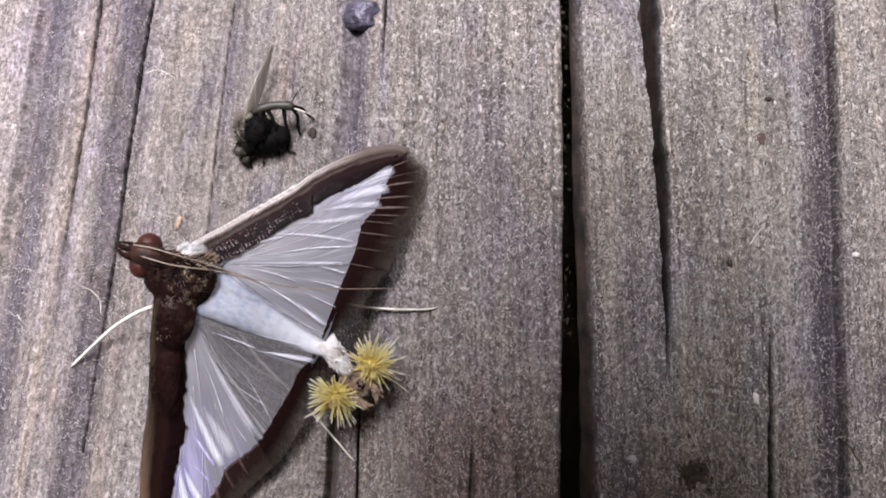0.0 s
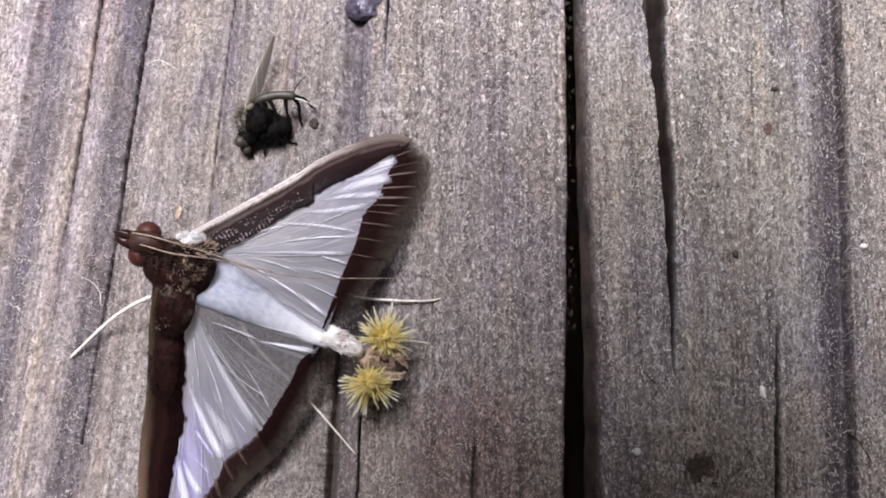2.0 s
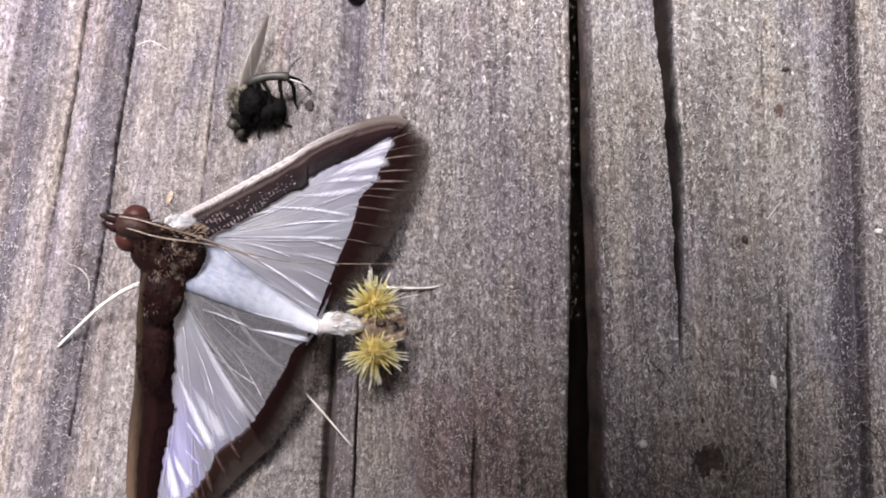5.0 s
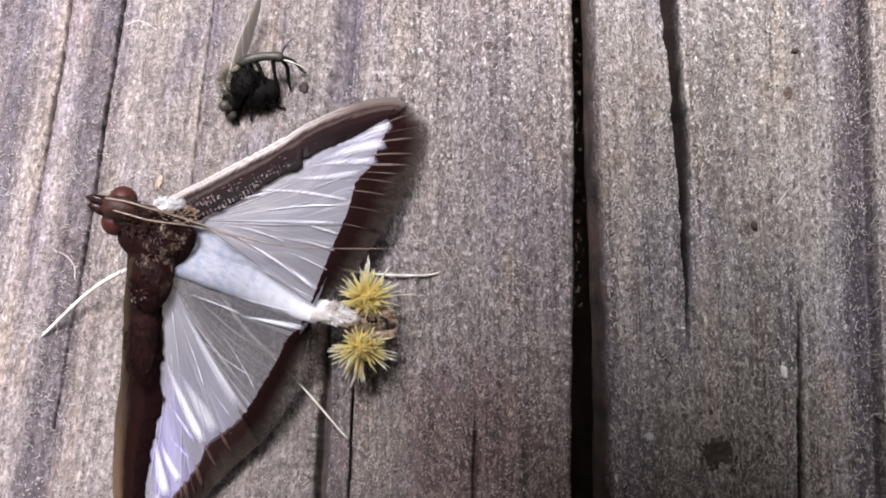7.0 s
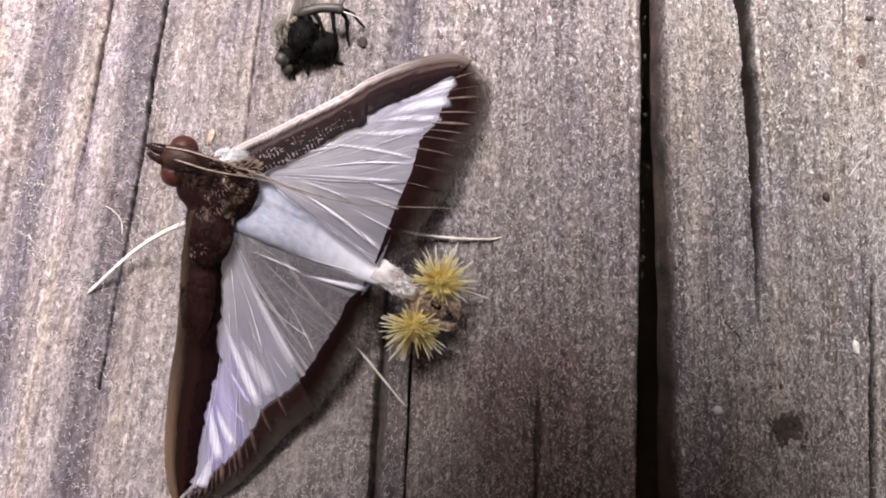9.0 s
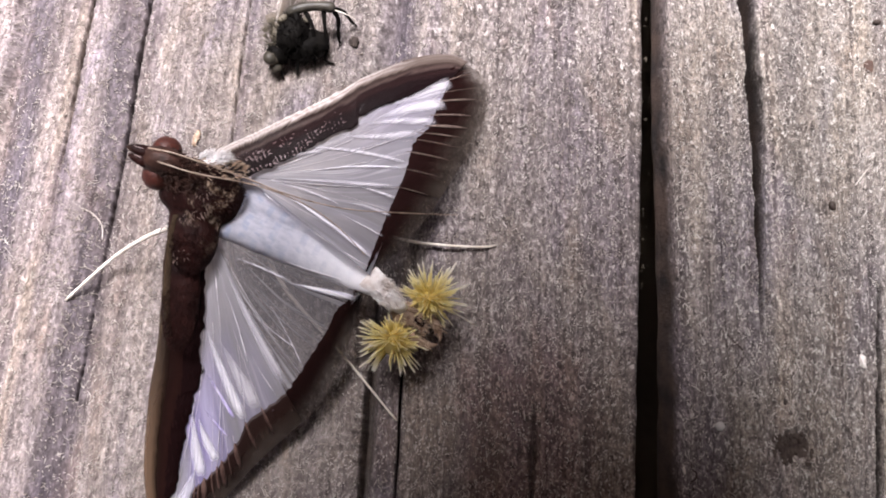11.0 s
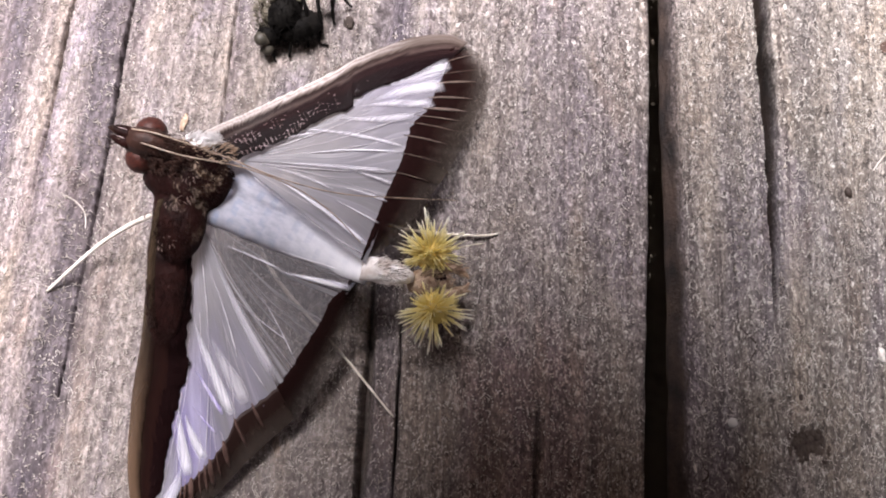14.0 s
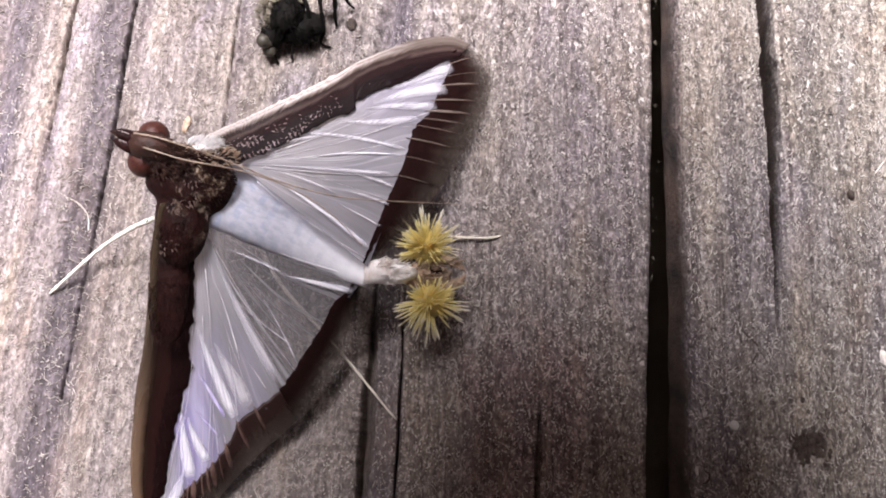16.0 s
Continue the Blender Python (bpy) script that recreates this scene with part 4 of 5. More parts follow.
fold_glints(-1, [
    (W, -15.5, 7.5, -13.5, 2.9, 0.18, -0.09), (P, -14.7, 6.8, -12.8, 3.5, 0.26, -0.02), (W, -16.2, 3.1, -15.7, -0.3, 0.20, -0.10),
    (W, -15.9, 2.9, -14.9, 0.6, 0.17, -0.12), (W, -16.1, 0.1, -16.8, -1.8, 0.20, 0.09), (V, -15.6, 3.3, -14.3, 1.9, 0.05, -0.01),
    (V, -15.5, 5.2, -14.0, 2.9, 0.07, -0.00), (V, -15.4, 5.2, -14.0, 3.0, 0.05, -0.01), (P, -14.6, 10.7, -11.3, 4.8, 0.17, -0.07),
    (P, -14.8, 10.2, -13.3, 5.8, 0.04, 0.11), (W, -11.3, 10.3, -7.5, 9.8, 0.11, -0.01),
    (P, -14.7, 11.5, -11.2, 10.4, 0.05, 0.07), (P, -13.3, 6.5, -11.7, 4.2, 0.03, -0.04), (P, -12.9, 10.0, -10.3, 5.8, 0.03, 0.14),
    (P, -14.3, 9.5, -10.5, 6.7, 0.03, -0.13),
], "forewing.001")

band_flecks([(-15.2, 16.8), (-13.25, 18.27), (-9.87, 20.88), (-6.29, 23.78), (-2.46, 25.6)],
            [(-14.0, 15.3), (-11.47, 16.94), (-8.91, 19.05), (-6.23, 21.39), (-2.43, 23.8)], 1, "forewing")


def fur(bm, centre, radii, count, length, r, seed, lean=(0.6, -0.3, 0.1), upper=True):
    """Scales and hairs that lie on a rounded body."""
    rnd = random.Random(seed)
    for _ in range(count):
        d = Vector((rnd.gauss(0, 1), rnd.gauss(0, 1), abs(rnd.gauss(0, 1)) if upper else rnd.gauss(0, 1))).normalized()
        p = Vector(centre) + Vector([a * b for a, b in zip(d, radii)])
        w = (d * 0.18 + Vector(lean) + Vector([rnd.uniform(-0.4, 0.4) for _ in range(3)])).normalized() * length * rnd.uniform(0.6, 1.3)
        tube(bm, [p - d * 0.05, p + w * 0.5 + d * 0.04, p + w], [r, r * 1.2, r * 0.25], 4)


def body():
    bm = bmesh.new()
    lobes = (((-15.75, 14.6, 7.75), (2.2, 1.8, 1.25), (0, 20, -24)), ((-16.3, 12.6, 7.35), (1.4, 2.5, 0.95), (14, 0, 0)), ((-16.85, 9.6, 6.5), (1.08, 3.6, 0.50), (21, 0, 2)))
    for c, rad, turn in lobes:
        blob(bm, c, rad, turn, 0.08, 2.0, 24)
    blob(bm, (-16.85, 14.6, 8.0), (1.4, 1.3, 0.9), (0, 0, -20), 0.1, 2.0)
    thorax = part("thorax", bm, FUR, moth, "dark brown furry thorax", BASE)
    melt = thorax.modifiers.new("melt", "REMESH")
    melt.mode, melt.voxel_size, melt.use_smooth_shade = "VOXEL", 0.15 * MM, True
    even = thorax.modifiers.new("even", "SMOOTH")
    even.iterations = 10
    bm = bmesh.new()
    for (c, rad, _), count, lean in zip(lobes, (1700, 1500, 1100), ((0.6, -0.3, 0.1), (0.1, -0.7, -0.1), (0, -0.8, -0.25))):
        fur(bm, c, [0.95 * q for q in rad], count, 0.18, 0.012, count, lean)
    part("fur", bm, FUR, thorax, "short dark brown fur", BASE)["kind"] = "stuff"
    bm = bmesh.new()
    fur(bm, (-15.3, 16.3, 8.5), (0.85, 0.32, 0.26), 220, 0.42, 0.020, 5, (0.8, 0.45, 0.0))
    blob(bm, (-15.3, 16.3, 8.5), (0.9, 0.30, 0.24), (0, 0, 35), 0.3, 3)
    ruff = bmesh.new()
    fur(ruff, (-14.5, 15.75, 8.35), (1.0, 0.55, 0.35), 150, 0.26, 0.022, 27, (0.8, 0.15, 0.0))
    fur(ruff, (-15.9, 15.6, 8.9), (0.9, 0.6, 0.3), 60, 0.22, 0.018, 28, (0.7, -0.2, 0.0))
    part("shoulder_fringe", ruff, TAN, thorax, "tan scales between the head and the wing root", BASE)
    part("shoulder_tuft", bm, PALE_FUR, thorax, "white tuft of scales at the wing root", BASE)
    bm = bmesh.new()
    rnd = random.Random(29)
    for _ in range(9):
        c, rad, _t = lobes[rnd.choice((0, 0, 0, 1))]
        d = Vector((rnd.gauss(0, 1), rnd.gauss(0, 1), abs(rnd.gauss(0, 0.8)) + 0.5)).normalized()
        spot = Vector([q + 1.02 * k * w for q, k, w in zip(c, d, rad)])
        fur(bm, spot, (0.42, 0.42, 0.06), rnd.randint(5, 14), 0.24, 0.022, rnd.randint(0, 999), (0.3, -0.5, -0.05))
    part("pale_scale", bm, SCALE_BROWN, thorax, "scattered tan scales", BASE)["kind"] = "stuff"
    bm = bmesh.new()
    blob(bm, (-17.8, 15.85, 9.1), (1.4, 0.86, 0.95), (0, 0, -14), 0.08, 2.0)
    blob(bm, (-16.9, 15.35, 8.6), (1.2, 0.95, 0.8), (0, 0, -24), 0.08, 2.0)
    fur(bm, (-17.5, 15.7, 9.0), (0.95, 0.8, 0.75), 420, 0.4, 0.025, 4)
    fur(bm, (-16.8, 15.2, 8.65), (1.15, 0.95, 0.8), 420, 0.45, 0.025, 6)
    head = part("head", bm, HEAD_FUR, moth, "small grey-brown head", BASE)
    for c in ((-17.75, 16.55, 8.85), (-18.2, 15.25, 8.6)):
        bm = bmesh.new()
        blob(bm, c, (0.82, 0.80, 0.80), seg=28)
        part("eye", bm, EYE_RED, head, "round brown-red compound eye", BASE)
    for a, b in (((-18.3, 16.15, 9.4), (-19.75, 16.5, 9.6)), ((-18.5, 15.7, 9.3), (-19.6, 16.05, 9.5))):
        bm = bmesh.new()
        pts = spline([a, Vector(a).lerp(Vector(b), 0.5) + Vector((0, 0, 0.12)), b], 8)
        tube(bm, pts, [0.30, 0.36, 0.38, 0.36, 0.31, 0.25, 0.17, 0.05], 8, 0.8)
        fur(bm, Vector(a).lerp(Vector(b), 0.5), (0.5, 0.2, 0.2), 40, 0.25, 0.02, 8, (-0.8, 0.2, 0))
        palp = part("palp", bm, FUR, head, "dark brown pointed mouth palp", BASE)
        bm = bmesh.new()
        tube(bm, [p + Vector((0, 0.05, 0.29)) for p in pts[1:6]], [0.006, 0.016, 0.018, 0.012, 0.005], 5, 0.5)
        part("pale_scale", bm, ROSE_SCALE, palp, "pale scales along the palp", BASE)
    bm = bmesh.new()
    axis = spline([(-15.6, 14.7, 6.9), (-12.6, 13.4, 6.0), (-10.2, 12.35, 4.85), (-8.2, 11.5, 4.05), (-6.5, 10.85, 3.75)], 40)
    radii = [(2.0 - 1.13 * (k / 39) ** 1.2) * (1 + 0.012 * math.sin(k * 1.15)) for k in range(40)]
    tube(bm, axis, radii, 24, 0.55)
    part("abdomen", bm, ABDOMEN, moth, "white scaled abdomen with faint rings", BASE)


body()


def feelers():
    for pts in (
        [(-18.5, 16.35, 9.85), (-17.3, 16.1, 10.05), (-16.0, 15.75, 9.95), (-13.6, 15.15, 9.3), (-11.2, 14.5, 8.4), (-8.2, 14.1, 7.4), (-5.0, 14.2, 6.6), (-1.9, 14.35, 6.0)],
        [(-18.4, 15.75, 9.85), (-17.2, 15.35, 10.05), (-15.8, 15.0, 9.95), (-13.0, 14.75, 9.2), (-10.5, 14.2, 8.0), (-8.6, 13.25, 6.9), (-7.0, 11.85, 6.0)],
    ):
        bm = bmesh.new()
        p = spline(pts, 44)
        tube(bm, p, [0.054 - 0.03 * k / 43 for k in range(44)], 6)
        part("antenna", bm, FEELER, moth, "long thread-like tan antenna", BASE)


feelers()


def legs():
    for pts, r in (
        ([(-16.8, 14.2, 7.2), (-17.6, 13.6, 5.6), (-18.1, 13.4, 4.8), (-19.9, 13.15, 3.0), (-21.8, 12.4, 1.5), (-23.4, 11.2, 0.7), (-24.9, 9.85, 0.12)], 0.14),
        ([(-12.0, 14.0, 6.0), (-9.0, 14.6, 3.4), (-6.5, 14.4, 1.4), (-4.6, 14.07, 0.75), (-2.2, 13.95, 0.45), (0.0, 14.0, 0.25), (0.8, 14.2, 0.12)], 0.11),
        ([(-13.0, 12.8, 5.9), (-11.5, 10.2, 4.0), (-9.3, 8.0, 1.9), (-7.6, 6.28, 0.9), (-6.4, 4.94, 0.45), (-5.3, 3.7, 0.2), (-4.95, 3.35, 0.12)], 0.10),
        ([(-17.0, 16.2, 7.2), (-16.2, 17.2, 5.0), (-15.4, 17.6, 2.4), (-15.6, 17.9, 0.2)], 0.14),
        ([(-14.2, 14.5, 6.6), (-12.6, 16.6, 4.0), (-11.0, 18.0, 1.5), (-9.8, 18.6, 0.15)], 0.13),
        ([(-14.6, 12.9, 6.4), (-14.4, 10.8, 3.6), (-13.6, 9.4, 1.4), (-12.8, 8.6, 0.15)], 0.13),
    ):
        bm = bmesh.new()
        p = spline(pts, 30)
        foot = p[-1]
        drop = float(height(foot.x, foot.y)) + 0.08 - foot.z
        p = [q + Vector((0, 0, drop * (k / 29) ** 3)) for k, q in enumerate(p)]
        tube(bm, p, [r * (1.35 - 0.75 * k / 29) * (1 + 0.12 * math.sin(k * 2.1)) for k in range(30)], 7)
        part("leg", bm, LEG, moth, "slender pale leg", BASE)


legs()


def hair_tuft(parent, y, seed):
    """A round tuft of club-shaped yellow hairs that spread from one root."""
    rnd = random.Random(seed)
    bm = bmesh.new()
    for k in range(250):
        a = rnd.uniform(0, 2 * math.pi)
        tilt = rnd.uniform(-0.4, 1.35)
        d = Vector((math.cos(a) * math.cos(tilt), math.sin(a) * math.cos(tilt), math.sin(tilt)))
        side = 1 if y > 0 else -1
        inward = -d.y * side
        ln = rnd.uniform(1.3, 2.35) * (0.62 if inward > 0.45 else 1.0)
        ln *= 1 - 0.3 * max(0.0, math.sin(tilt))
        far = rnd.random() < 0.10
        if far:
            ln *= rnd.uniform(1.15, 1.45)
        bend = Vector((rnd.uniform(-1, 1), rnd.uniform(-1, 1), rnd.uniform(-0.6, 0.6))) * 0.36
        pts = [d * ln * t + bend * t * t for t in (0.04, 0.35, 0.7, 0.9, 1.0)]
        w = rnd.uniform(0.028, 0.052)
        club = rnd.uniform(1.5, 2.4) if far else rnd.uniform(0.8, 1.5)
        tube(bm, pts, [w * 0.8, w, w * 1.05, w * club, w * 0.3], 4, 0.4)
    blob(bm, (0, 0, 0), (0.85, 0.85, 0.7), (0, 0, 0), 0.3, 6, 16)
    ob = part("hair_tuft", bm, HAIR, parent, "orange-yellow tuft of spread club-shaped hairs")
    ob.location = (0.1 * MM, y * MM, 0.25 * MM)
    return ob


bm = bmesh.new()
tube(bm, [Vector((-0.35, 0, 0.05)), Vector((0.4, 0, 0.05)), Vector((1.2, 0, 0)), Vector((2.0, 0, 0)), Vector((2.7, 0, 0))], [0.78, 0.70, 0.62, 0.55, 0.3], 18, 0.8)
fur(bm, (0.9, 0, 0), (1.4, 0.64, 0.52), 420, 0.36, 0.024, 21, (0.9, 0, 0.05))
tail_segment = part("tail_segment", bm, TAIL_FUR, moth, "cream furred last segment of the abdomen")

bm = bmesh.new()
blob(bm, (-0.3, 0, -0.1), (1.0, 0.75, 0.6), (0, 0, 0), 0.18, 3)
fur(bm, (0.0, 0, 0), (0.95, 0.72, 0.55), 260, 0.5, 0.024, 22, (0.7, 0, 0.1))
tail_tip = part("tail_tip", bm, TAN, moth, "tan scaled tip of the abdomen")
bm = bmesh.new()
blob(bm, (0.55, 0.15, 0.32), (0.42, 0.35, 0.22), (0, -20, 0), 0.25, 4, 14)
part("tip_opening", bm, FUR, tail_tip, "dark brown opening of the tip")
for s in (-1, 1):
    bm = bmesh.new()
    pts = spline([(0.3, 0.55 * s, 0.1), (1.2, 0.75 * s, 0.2), (1.9, 0.45 * s, 0.15), (2.2, 0.1 * s, 0.1)], 10)
    tube(bm, pts, [0.24, 0.28, 0.30, 0.30, 0.28, 0.26, 0.22, 0.18, 0.12, 0.05], 8, 0.6)
    fur(bm, (1.3, 0.6 * s, 0.15), (0.6, 0.2, 0.15), 30, 0.5, 0.03, 33 + s, (0.8, 0, 0))
    part("clasper", bm, TAN, tail_tip, "curved tan clasper")
hair_tuft(tail_tip, 1.55, 51)
hair_tuft(tail_tip, -1.55, 52)


# ---- the dead fly ----
def dead_fly():
    base = Vector((-12.0, 26.8, 0.0))
    fly = thing("fly", base, "dead dull black fly lying on its side on the wood", "fly")
    bm = bmesh.new()
    blob(bm, (-12.35, 26.95, 1.25), (0.95, 1.35, 1.05), (0, 0, -25), 0.3, 3)
    fur(bm, (-12.35, 26.95, 1.3), (0.95, 1.3, 1.05), 200, 0.5, 0.016, 61, (-0.1, 0.1, 0.1))
    part("thorax", bm, BLACK_SHELL, fly, "dull black thorax", base)
    bm = bmesh.new()
    blob(bm, (-11.4, 26.45, 0.85), (1.35, 0.95, 0.78), (0, 0, 25), 0.3, 3)
    fur(bm, (-11.6, 26.35, 0.85), (1.15, 0.85, 0.72), 140, 0.5, 0.015, 62, (0.1, -0.2, 0.1))
    part("abdomen", bm, BLACK_SHELL, fly, "black shrunken abdomen", base)
    bm = bmesh.new()
    blob(bm, (-13.25, 25.75, 0.95), (0.65, 0.75, 0.7), (0, 0, 30), 0.25, 4)
    fur(bm, (-13.3, 25.9, 1.1), (0.6, 0.7, 0.6), 60, 0.35, 0.018, 66, (-0.2, 0.3, 0.2))
    head = part("head", bm, BLACK_SHELL, fly, "black head", base)
    bm = bmesh.new()
    blob(bm, (-13.5, 25.45, 1.22), (0.52, 0.52, 0.34), (0, 0, 20), 0.15, 3, 16)
    part("eye_rim", bm, GREY_HAIR, head, "pale rim of the eye", base)
    for c in ((-13.62, 25.32, 1.38), (-13.3, 25.0, 0.75)):
        bm = bmesh.new()
        blob(bm, c, (0.42, 0.44, 0.34), (0, 0, 20), 0.0, 1, 16)
        part("eye", bm, GREEN_SHELL, head, "dull dark olive eye", base)
    bm = bmesh.new()
    fur(bm, (-13.45, 26.9, 1.2), (0.5, 0.95, 0.6), 150, 0.45, 0.022, 64, (-0.3, 0.3, 0.2))
    blob(bm, (-13.3, 27.0, 1.2), (0.45, 0.9, 0.55), (0, 0, 15), 0.3, 3, 14)
    part("side_hair", bm, GREY_HAIR, fly, "olive-grey hairs along the side", base)
    bm = bmesh.new()
    blob(bm, (-12.9, 27.75, 1.9), (0.35, 0.22, 0.2), (0, 0, 40), 0.3, 4, 12)
    blob(bm, (-11.4, 27.75, 1.9), (0.28, 0.22, 0.15), (0, 0, -20), 0.3, 4, 12)
    part("wing_root", bm, GREY_HAIR, fly, "olive-grey joints at the wing root", base)
    bm = bmesh.new()
    bar = spline([(-12.6, 28.05, 1.9), (-12.2, 28.2, 2.2), (-11.2, 28.45, 2.3), (-10.2, 28.5, 2.25), (-9.75, 28.45, 2.1)], 16)
    tube(bm, bar, [0.22, 0.30, 0.34, 0.33, 0.32, 0.32, 0.31, 0.31, 0.30, 0.30, 0.30, 0.30, 0.31, 0.34, 0.36, 0.25], 8)
    part("femur", bm, OLIVE_SHELL, fly, "thick olive-grey femur", base)
    # the raised wing, folded to a narrow blade
    bm = bmesh.new()
    a = spline([(-13.5, 27.3, 1.7), (-13.0, 29.4, 2.0), (-12.3, 31.4, 2.0), (-11.55, 33.5, 1.6)], 26)
    b = spline([(-13.1, 27.2, 1.2), (-12.3, 29.2, 1.1), (-11.75, 31.4, 1.2), (-11.4, 33.4, 1.4)], 26)
    loft(bm, a, b, 6, lambda s, k: 0.25 * math.sin(math.pi * k) + 0.03 * math.sin(k * 20))
    thicken(bm, 0.03)
    ob = part("wing", bm, FLY_WING, fly, "smoky brown folded wing", base)
    uv = ob.data.uv_layers.new(name="wing")
    for lp in ob.data.loops:
        v = ob.data.vertices[lp.vertex_index].co / MM
        uv.data[lp.index].uv = (v.x * 0.2, v.y * 0.1)
    bm = bmesh.new()
    a = spline([(-13.9, 27.6, 1.4), (-14.1, 28.2, 1.2), (-13.8, 28.7, 0.7)], 12)
    b = spline([(-13.3, 27.4, 1.6), (-13.3, 28.0, 1.4), (-13.2, 28.6, 0.9)], 12)
    loft(bm, a, b, 4)
    thicken(bm, 0.03)
    ob = part("wing", bm, FLY_WING, fly, "crumpled stump of a wing", base)
    ob.data.uv_layers.new(name="wing")
    for pts, r in (
        ([(-12.2, 28.2, 2.0), (-12.0, 27.6, 2.3), (-11.8, 26.6, 1.9), (-11.9, 25.6, 0.9), (-12.0, 24.7, 0.2)], 0.13),
        ([(-11.6, 28.3, 2.1), (-11.1, 27.4, 2.0), (-10.9, 26.4, 1.1), (-10.9, 25.4, 0.2)], 0.11),
        ([(-10.4, 28.4, 2.1), (-10.3, 27.4, 1.6), (-10.1, 26.5, 0.8), (-10.3, 25.8, 0.3), (-9.7, 25.6, 0.12)], 0.11),
        ([(-9.8, 28.4, 2.1), (-9.5, 28.0, 1.5), (-9.5, 27.4, 0.7), (-9.4, 27.0, 0.15)], 0.13),
        ([(-9.8, 28.5, 2.1), (-9.2, 28.55, 1.5), (-8.7, 28.3, 0.6), (-8.4, 28.2, 0.15)], 0.10),
        ([(-9.9, 28.6, 2.1), (-9.65, 29.5, 1.7), (-9.3, 30.3, 1.0), (-9.2, 30.6, 0.4)], 0.035),
        ([(-13.0, 25.5, 0.7), (-13.0, 24.9, 0.5), (-12.8, 24.4, 0.12)], 0.10),
    ):
        bm = bmesh.new()
        p = spline(pts, 20)
        tube(bm, p, [r * (1.55 - 0.8 * k / 19) * (0.9 + 0.1 * math.sin(k)) for k in range(20)], 6)
        part("leg", bm, BLACK_SHELL, fly, "bent black leg", base)
    bm = bmesh.new()
    tube(bm, spline([(-9.9, 28.35, 2.2), (-9.1, 28.2, 2.0), (-8.3, 27.95, 1.6)], 10), [0.05, 0.05, 0.05, 0.05, 0.045, 0.04, 0.035, 0.03, 0.02, 0.01], 5)
    part("bristle", bm, LEG, fly, "pale bristle at the joint of a leg", base)


dead_fly()


# ---- small litter on the planks ----
def rod_thing(name, pts, r, mat, label, category, group=""):
    mid = on_wood(*pts[len(pts) // 2])
    bm = bmesh.new()
    p = [on_wood(q.x, q.y, r * 0.8) for q in spline([(x, y, 0) for x, y in pts], 18)]
    tube(bm, p, [r * (0.55 + 0.45 * math.sin(math.pi * min(1, 0.15 + k / 20))) for k in range(18)], 6)
    ob = part(name, bm, mat, None, "", mid)
    ob.location = mid * MM
    return tagged(ob, label, category, group)


rod_thing("twig", [(14.85, 9.1), (15.35, 8.6), (15.84, 8.05), (15.5, 7.3), (15.1, 6.6)], 0.05, DARK_FIBRE, "thin kinked dark plant stalk on the wood", "stalk", "stalks")
rod_thing("twig", [(28.6, 6.5), (29.0, 5.4), (29.5, 4.25), (30.3, 2.9)], 0.06, DARK_FIBRE, "thin straight dark plant stalk on the wood", "stalk", "stalks")
rod_thing("plant_fibre", [(-21.1, 31.7), (-20.2, 32.1), (-19.2, 31.6), (-18.6, 31.2)], 0.04, FIBRE, "curled pale plant fibre lying on the wood", "fibre", "fibres")
rod_thing("plant_fibre", [(23.4, 18.9), (24.0, 19.7), (24.6, 20.4)], 0.045, FIBRE, "thin straight pale plant fibre lying on the wood", "fibre", "fibres")
rod_thing("plant_fibre", [(-24.6, 15.6), (-23.9, 15.3), (-23.3, 14.6), (-23.2, 13.7)], 0.045, FIBRE, "curved pale plant fibre lying on the wood", "fibre", "fibres")


def chip(name, x, y, radii, turn, mat, label, category, rough=0.25, group=""):
    c = on_wood(x, y, radii[2] * 0.6)
    bm = bmesh.new()
    blob(bm, (0, 0, 0), radii, (0, 0, turn), rough, 2.2, 12)
    ob = part(name, bm, mat)
    ob.location = c * MM
    return tagged(ob, label, category, group)


chip("flake", 23.1, 7.7, (0.22, 0.45, 0.12), 12, GRIT, "small white flake lying on the wood", "flake", 0.95, "flakes")
chip("flake", 31.0, 18.1, (0.30, 0.20, 0.14), 5, GRIT, "small cream flake lying on the wood", "flake", 0.5, "flakes")
chip("flake", 8.2, 8.55, (0.12, 0.10, 0.09), 0, GRIT, "tiny white flake lying on the wood", "flake", 0.4, "flakes")
chip("flake", -18.0, 20.35, (0.20, 0.55, 0.08), -12, TAN, "small pale tan splinter standing off the wood", "splinter", 0.9, "splinters")
chip("flake", 16.72, 10.57, (0.16, 0.08, 0.07), 0, GRIT, "tiny white flake lying beside the crack", "flake", 0.5, "flakes")
chip("flake", 12.05, 0.94, (0.09, 0.22, 0.07), 12, GRIT, "tiny narrow white flake lying on the wood", "flake", 0.5, "flakes")
chip("seed", 18.22, 5.11, (0.12, 0.20, 0.07), 0, DARK_FIBRE, "tiny dark crumb on the wood", "seed", 0.4, "seeds")
rod_thing("twig", [(12.4, 0.2), (12.75, 0.45), (12.8, 0.8), (12.55, 0.98)], 0.06, DARK_FIBRE, "short curled dark plant stalk on the wood", "stalk", "stalks")
chip("droplet", 14.25, 3.55, (0.30, 0.30, 0.20), 0, DROP, "tiny clear round droplet on the wood", "droplet", 0.05)
chip("insect_fragment", -5.2, 36.75, (1.45, 1.15, 0.8), 15, BLUE_SHELL, "shiny blue-violet shell fragment of an insect", "insect part", 0.8)
chip("seed", -8.52, 27.2, (0.30, 0.40, 0.13), 10, plain("dull_brown_crumb", (0.055, 0.042, 0.036), 0.8, 0.2), "small dark brown seed on the wood", "seed", 0.7, "seeds")
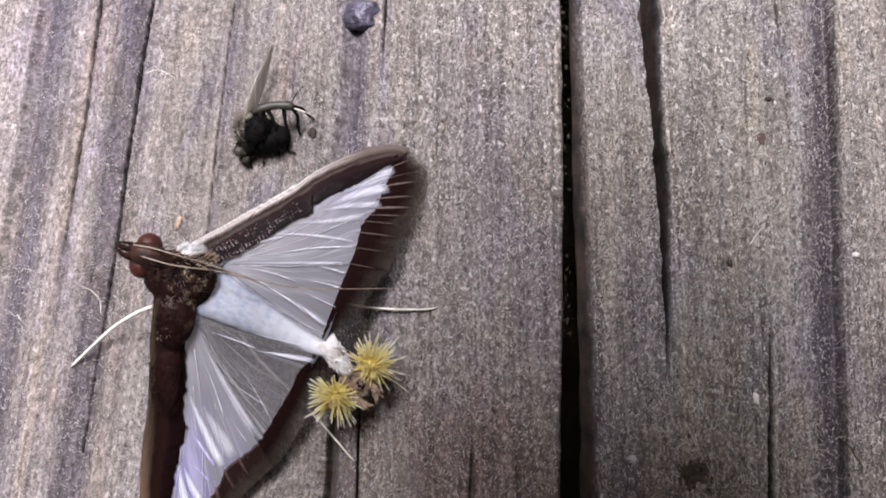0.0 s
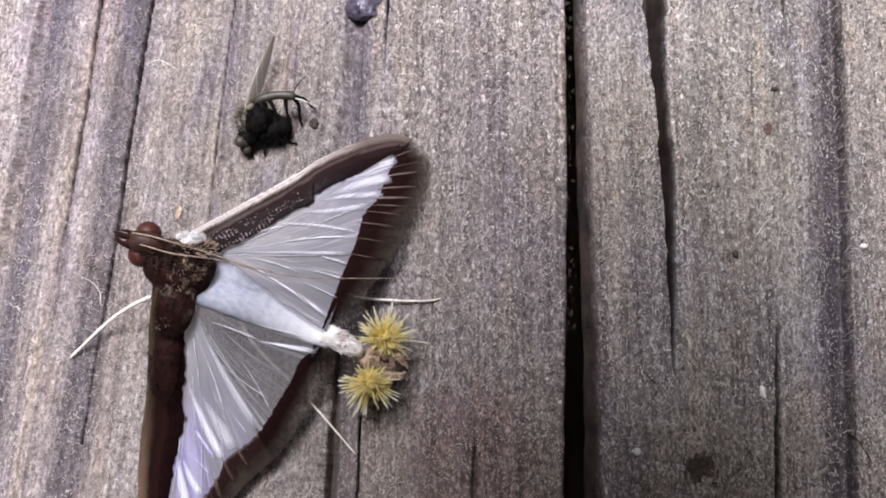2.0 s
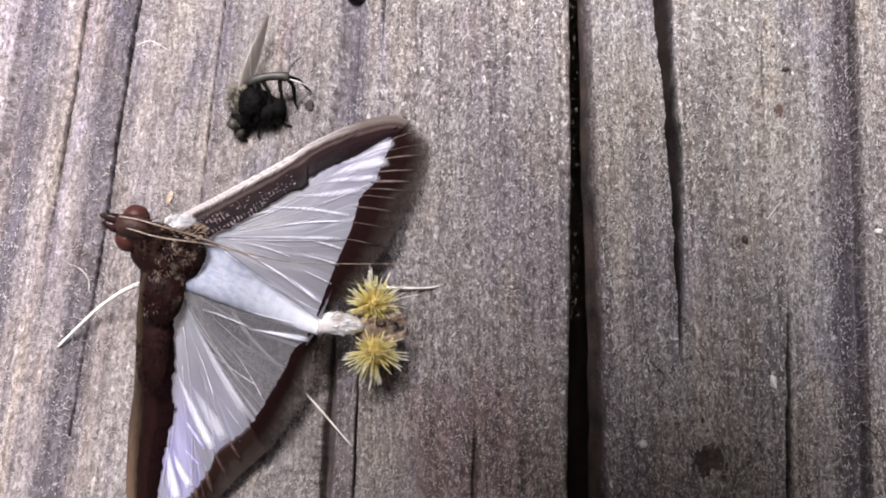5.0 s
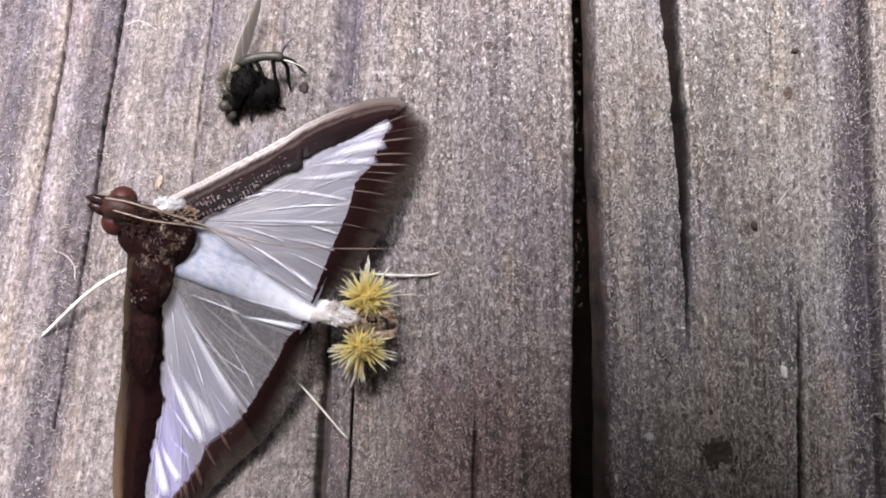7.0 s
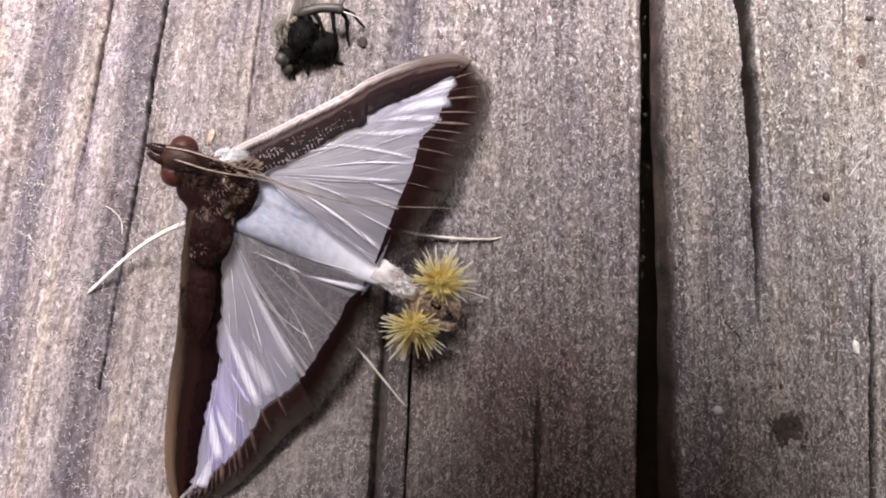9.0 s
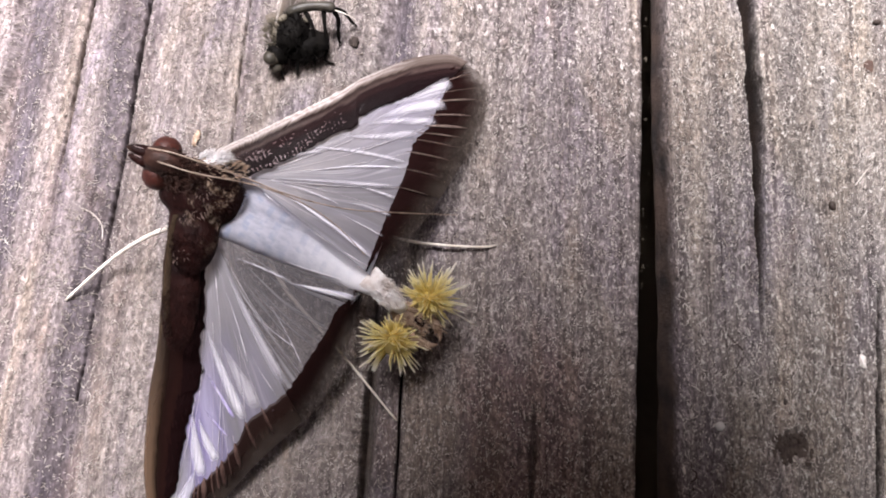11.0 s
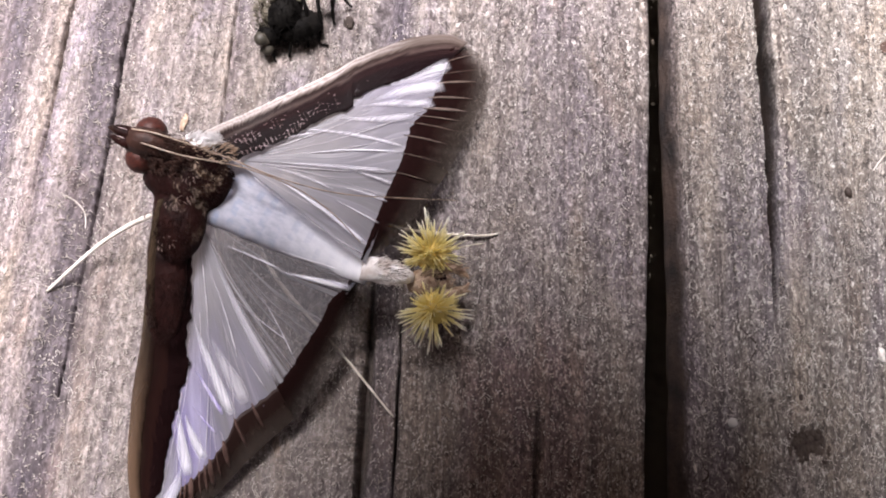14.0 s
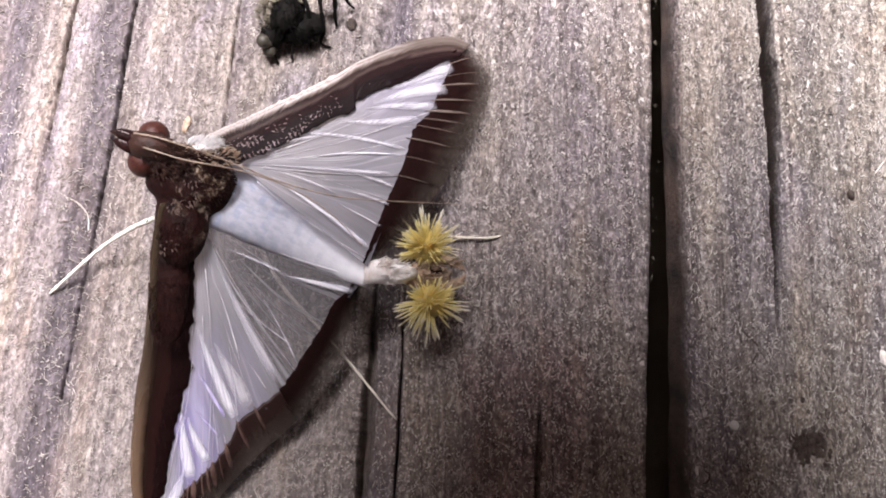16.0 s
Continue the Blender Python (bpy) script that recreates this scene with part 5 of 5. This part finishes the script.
chip("seed", 21.8, 17.46, (0.22, 0.30, 0.16), 20, DARK_FIBRE, "small dark brown crumb on the wood", "seed", 0.4, "seeds")
chip("seed", 25.4, 30.0, (0.26, 0.18, 0.14), 0, DARK_FIBRE, "small dark crumb on the wood", "seed", 0.4, "seeds")


def knot():
    """A squarish patch of dark rotten wood that lies a little low in the plank."""
    rnd = random.Random(31)
    mid = on_wood(18.6, 2.5)
    bm = bmesh.new()
    for _ in range(110):
        x, y = max(-1.1, min(1.1, rnd.gauss(0, 0.5))), max(-1.0, min(0.75, rnd.gauss(-0.05, 0.45)))
        q = on_wood(18.6 + x, 2.5 + y, -0.02) - mid
        blob(bm, q, (rnd.uniform(0.10, 0.26), rnd.uniform(0.16, 0.42), rnd.uniform(0.04, 0.09)), (0, 0, rnd.uniform(-15, 15)), 0.3, 3, 8)
    ob = part("knot", bm, plain("dark_knot", (0.090, 0.070, 0.060), 0.85, 0.15, second=(0.030, 0.022, 0.019), scale=1800.0, bump=0.0003))
    ob.location = mid * MM
    tagged(ob, "dark brown rotten knot in the weathered plank", "knot")


knot()
chip("resin_spot", 24.8, 26.95, (0.42, 0.46, 0.05), 0, plain("brown_resin", (0.085, 0.052, 0.040), 0.7, 0.2), "flat reddish-brown resin spot on the wood", "resin spot", 0.3)


def fluff():
    """Tiny torn fibres, curls and crumbs all over the planks, thickest on the rougher strips."""
    gen = np.random.RandomState(77)
    n = 60000
    x, y = gen.uniform(-38, 40, n), gen.uniform(-6, 43, n)
    patchy = 0.35 + 0.65 * vn(x * 0.22, y * 0.09, 71) + 0.35 * (vn(x * 1.1, y * 0.5, 72) - 0.5)
    keep = (gen.uniform(0, 1, n) < patchy) & ~((x > 8.9) & (x < 11.8)) & (height(x, y, False) - height(x, y) < 0.22)
    x, y = x[keep], y[keep]
    n = len(x)
    curly = (x < -14) | (gen.uniform(0, 1, n) < 0.35)
    ang = np.where(curly, gen.uniform(0, math.pi, n), gen.normal(1.45, 0.5, n))
    mid = (x > -9) & (x < 9)
    ln = np.where(mid, 0.72, 1.0) * gen.choice([0.10, 0.15, 0.20, 0.28, 0.40, 0.6], n, p=[0.24, 0.24, 0.2, 0.16, 0.11, 0.05]) * gen.uniform(0.6, 1.3, n)
    rad = gen.uniform(0.014, 0.034, n) * np.where(ln < 0.18, 1.3, 1.0)
    dx, dy = np.cos(ang), np.sin(ang)
    curl = gen.uniform(-0.45, 0.45, n) * ln
    rings = []
    for t, thin in ((-0.5, 0.5), (0.0, 1.0), (0.5, 0.4)):
        qx = x + dx * ln * t - dy * curl * 4 * t * t
        qy = y + dy * ln * t + dx * curl * 4 * t * t
        qz = height(qx, qy) + rad * 0.6 + gen.uniform(0, 0.10, n)
        w = rad * thin
        for ex, ez in ((1, 0), (0, 1.6), (-1, 0)):
            rings.append(np.stack([qx - dy * w * ex, qy + dx * w * ex, qz + w * ez], -1))
    verts = (np.stack(rings, 1).reshape(-1, 3) * MM).tolist()
    base = np.arange(n)[:, None] * 9
    quads = [(j + m, j + (m + 1) % 3, j + 3 + (m + 1) % 3, j + 3 + m) for j in (0, 3) for m in range(3)]
    faces = (base[:, None, :] + np.array(quads)[None]).reshape(-1, 4).tolist() + (base + np.array([0, 1, 2])).tolist() + (base + np.array([8, 7, 6])).tolist()
    me = bpy.data.meshes.new("wood_fluff")
    me.from_pydata(verts, [], faces)
    me.materials.append(FIBRE)
    tagged(new("wood_fluff", me), "pale torn wood fibres scattered over the planks", "wood fibre", kind="stuff")
    rnd = random.Random(78)
    verts, faces = [], []
    for _ in range(330):
        y = rnd.uniform(13, 44)
        lo, hi = float(gap_side(np.array(y), -1)), float(gap_side(np.array(y), 1))
        c = Vector((rnd.uniform(lo - 0.1, hi + 0.1), y, rnd.uniform(-8.0, -2.2)))
        k = len(verts)
        r = rnd.choice((0.04, 0.06, 0.09, 0.15))
        for d in ((1, 0, 0), (-1, 0, 0), (0, 1.6, 0), (0, -1.6, 0), (0, 0, 1), (0, 0, -1)):
            verts.append((c + Vector(d) * r * rnd.uniform(0.3, 1.3)) * MM)
        for f in ((0, 2, 4), (2, 1, 4), (1, 3, 4), (3, 0, 4), (2, 0, 5), (1, 2, 5), (3, 1, 5), (0, 3, 5)):
            faces.append(tuple(k + i for i in f))
    me = bpy.data.meshes.new("gap_litter")
    me.from_pydata(verts, [], faces)
    me.materials.append(JOIST)
    tagged(new("gap_litter", me), "brown crumbs of earth stuck in the gap between planks", "litter", kind="stuff")


fluff()

# ---- what moves: the tip of the abdomen sways and turns, and the filming camera goes along ----
# seconds, place of the tip across and along (mm), turn in degrees
SWAY = [
    (0.0, -4.99, 8.68, -48), (0.6, -4.62, 8.99, -41), (1.2, -4.21, 9.15, -36), (1.8, -3.72, 9.30, -21), (2.4, -3.42, 9.71, -12),
    (3.0, -3.36, 9.97, -4), (3.6, -3.42, 10.38, 0), (4.2, -3.48, 10.79, 3), (6.3, -3.85, 10.76, -4), (6.9, -3.96, 10.41, -5.5),
    (7.5, -4.11, 10.26, -7), (7.8, -4.16, 10.08, -10), (8.0, -3.75, 10.01, -14), (8.4, -3.50, 9.86, -18), (8.8, -3.88, 9.43, -26),
    (9.2, -3.95, 9.11, -29), (10.2, -4.30, 8.96, -37), (11.3, -4.40, 9.07, -40), (11.6, -4.21, 9.24, -35), (12.0, -4.00, 9.52, -26),
    (12.4, -3.95, 9.69, -22.5), (12.8, -3.75, 9.79, -20), (13.2, -3.60, 9.98, -11), (13.6, -3.38, 10.36, -3), (14.0, -3.22, 10.59, 3),
    (14.5, -3.32, 10.78, 6.5), (15.2, -3.51, 11.02, 7.5), (16.0, -3.58, 11.14, 4.5),
]
PIVOT = Vector((-6.7, 10.95, 4.0))


def motions():
    tip_rows, segment_rows = [], []
    for t, x, y, a in SWAY:
        rel = (Vector((x, y, 2.6)) - BASE) * MM
        tip_rows.append((t, pose(rel.x, rel.y, rel.z, 0, 0, a)))
        aim = math.degrees(math.atan2(y - PIVOT.y, x - PIVOT.x))
        root = (PIVOT - BASE) * MM
        segment_rows.append((t, pose(root.x, root.y, root.z, 0, 19, aim)))
    walk(tail_tip, tip_rows)
    walk(tail_segment, segment_rows)
    walk(filming, PATH)


motions()
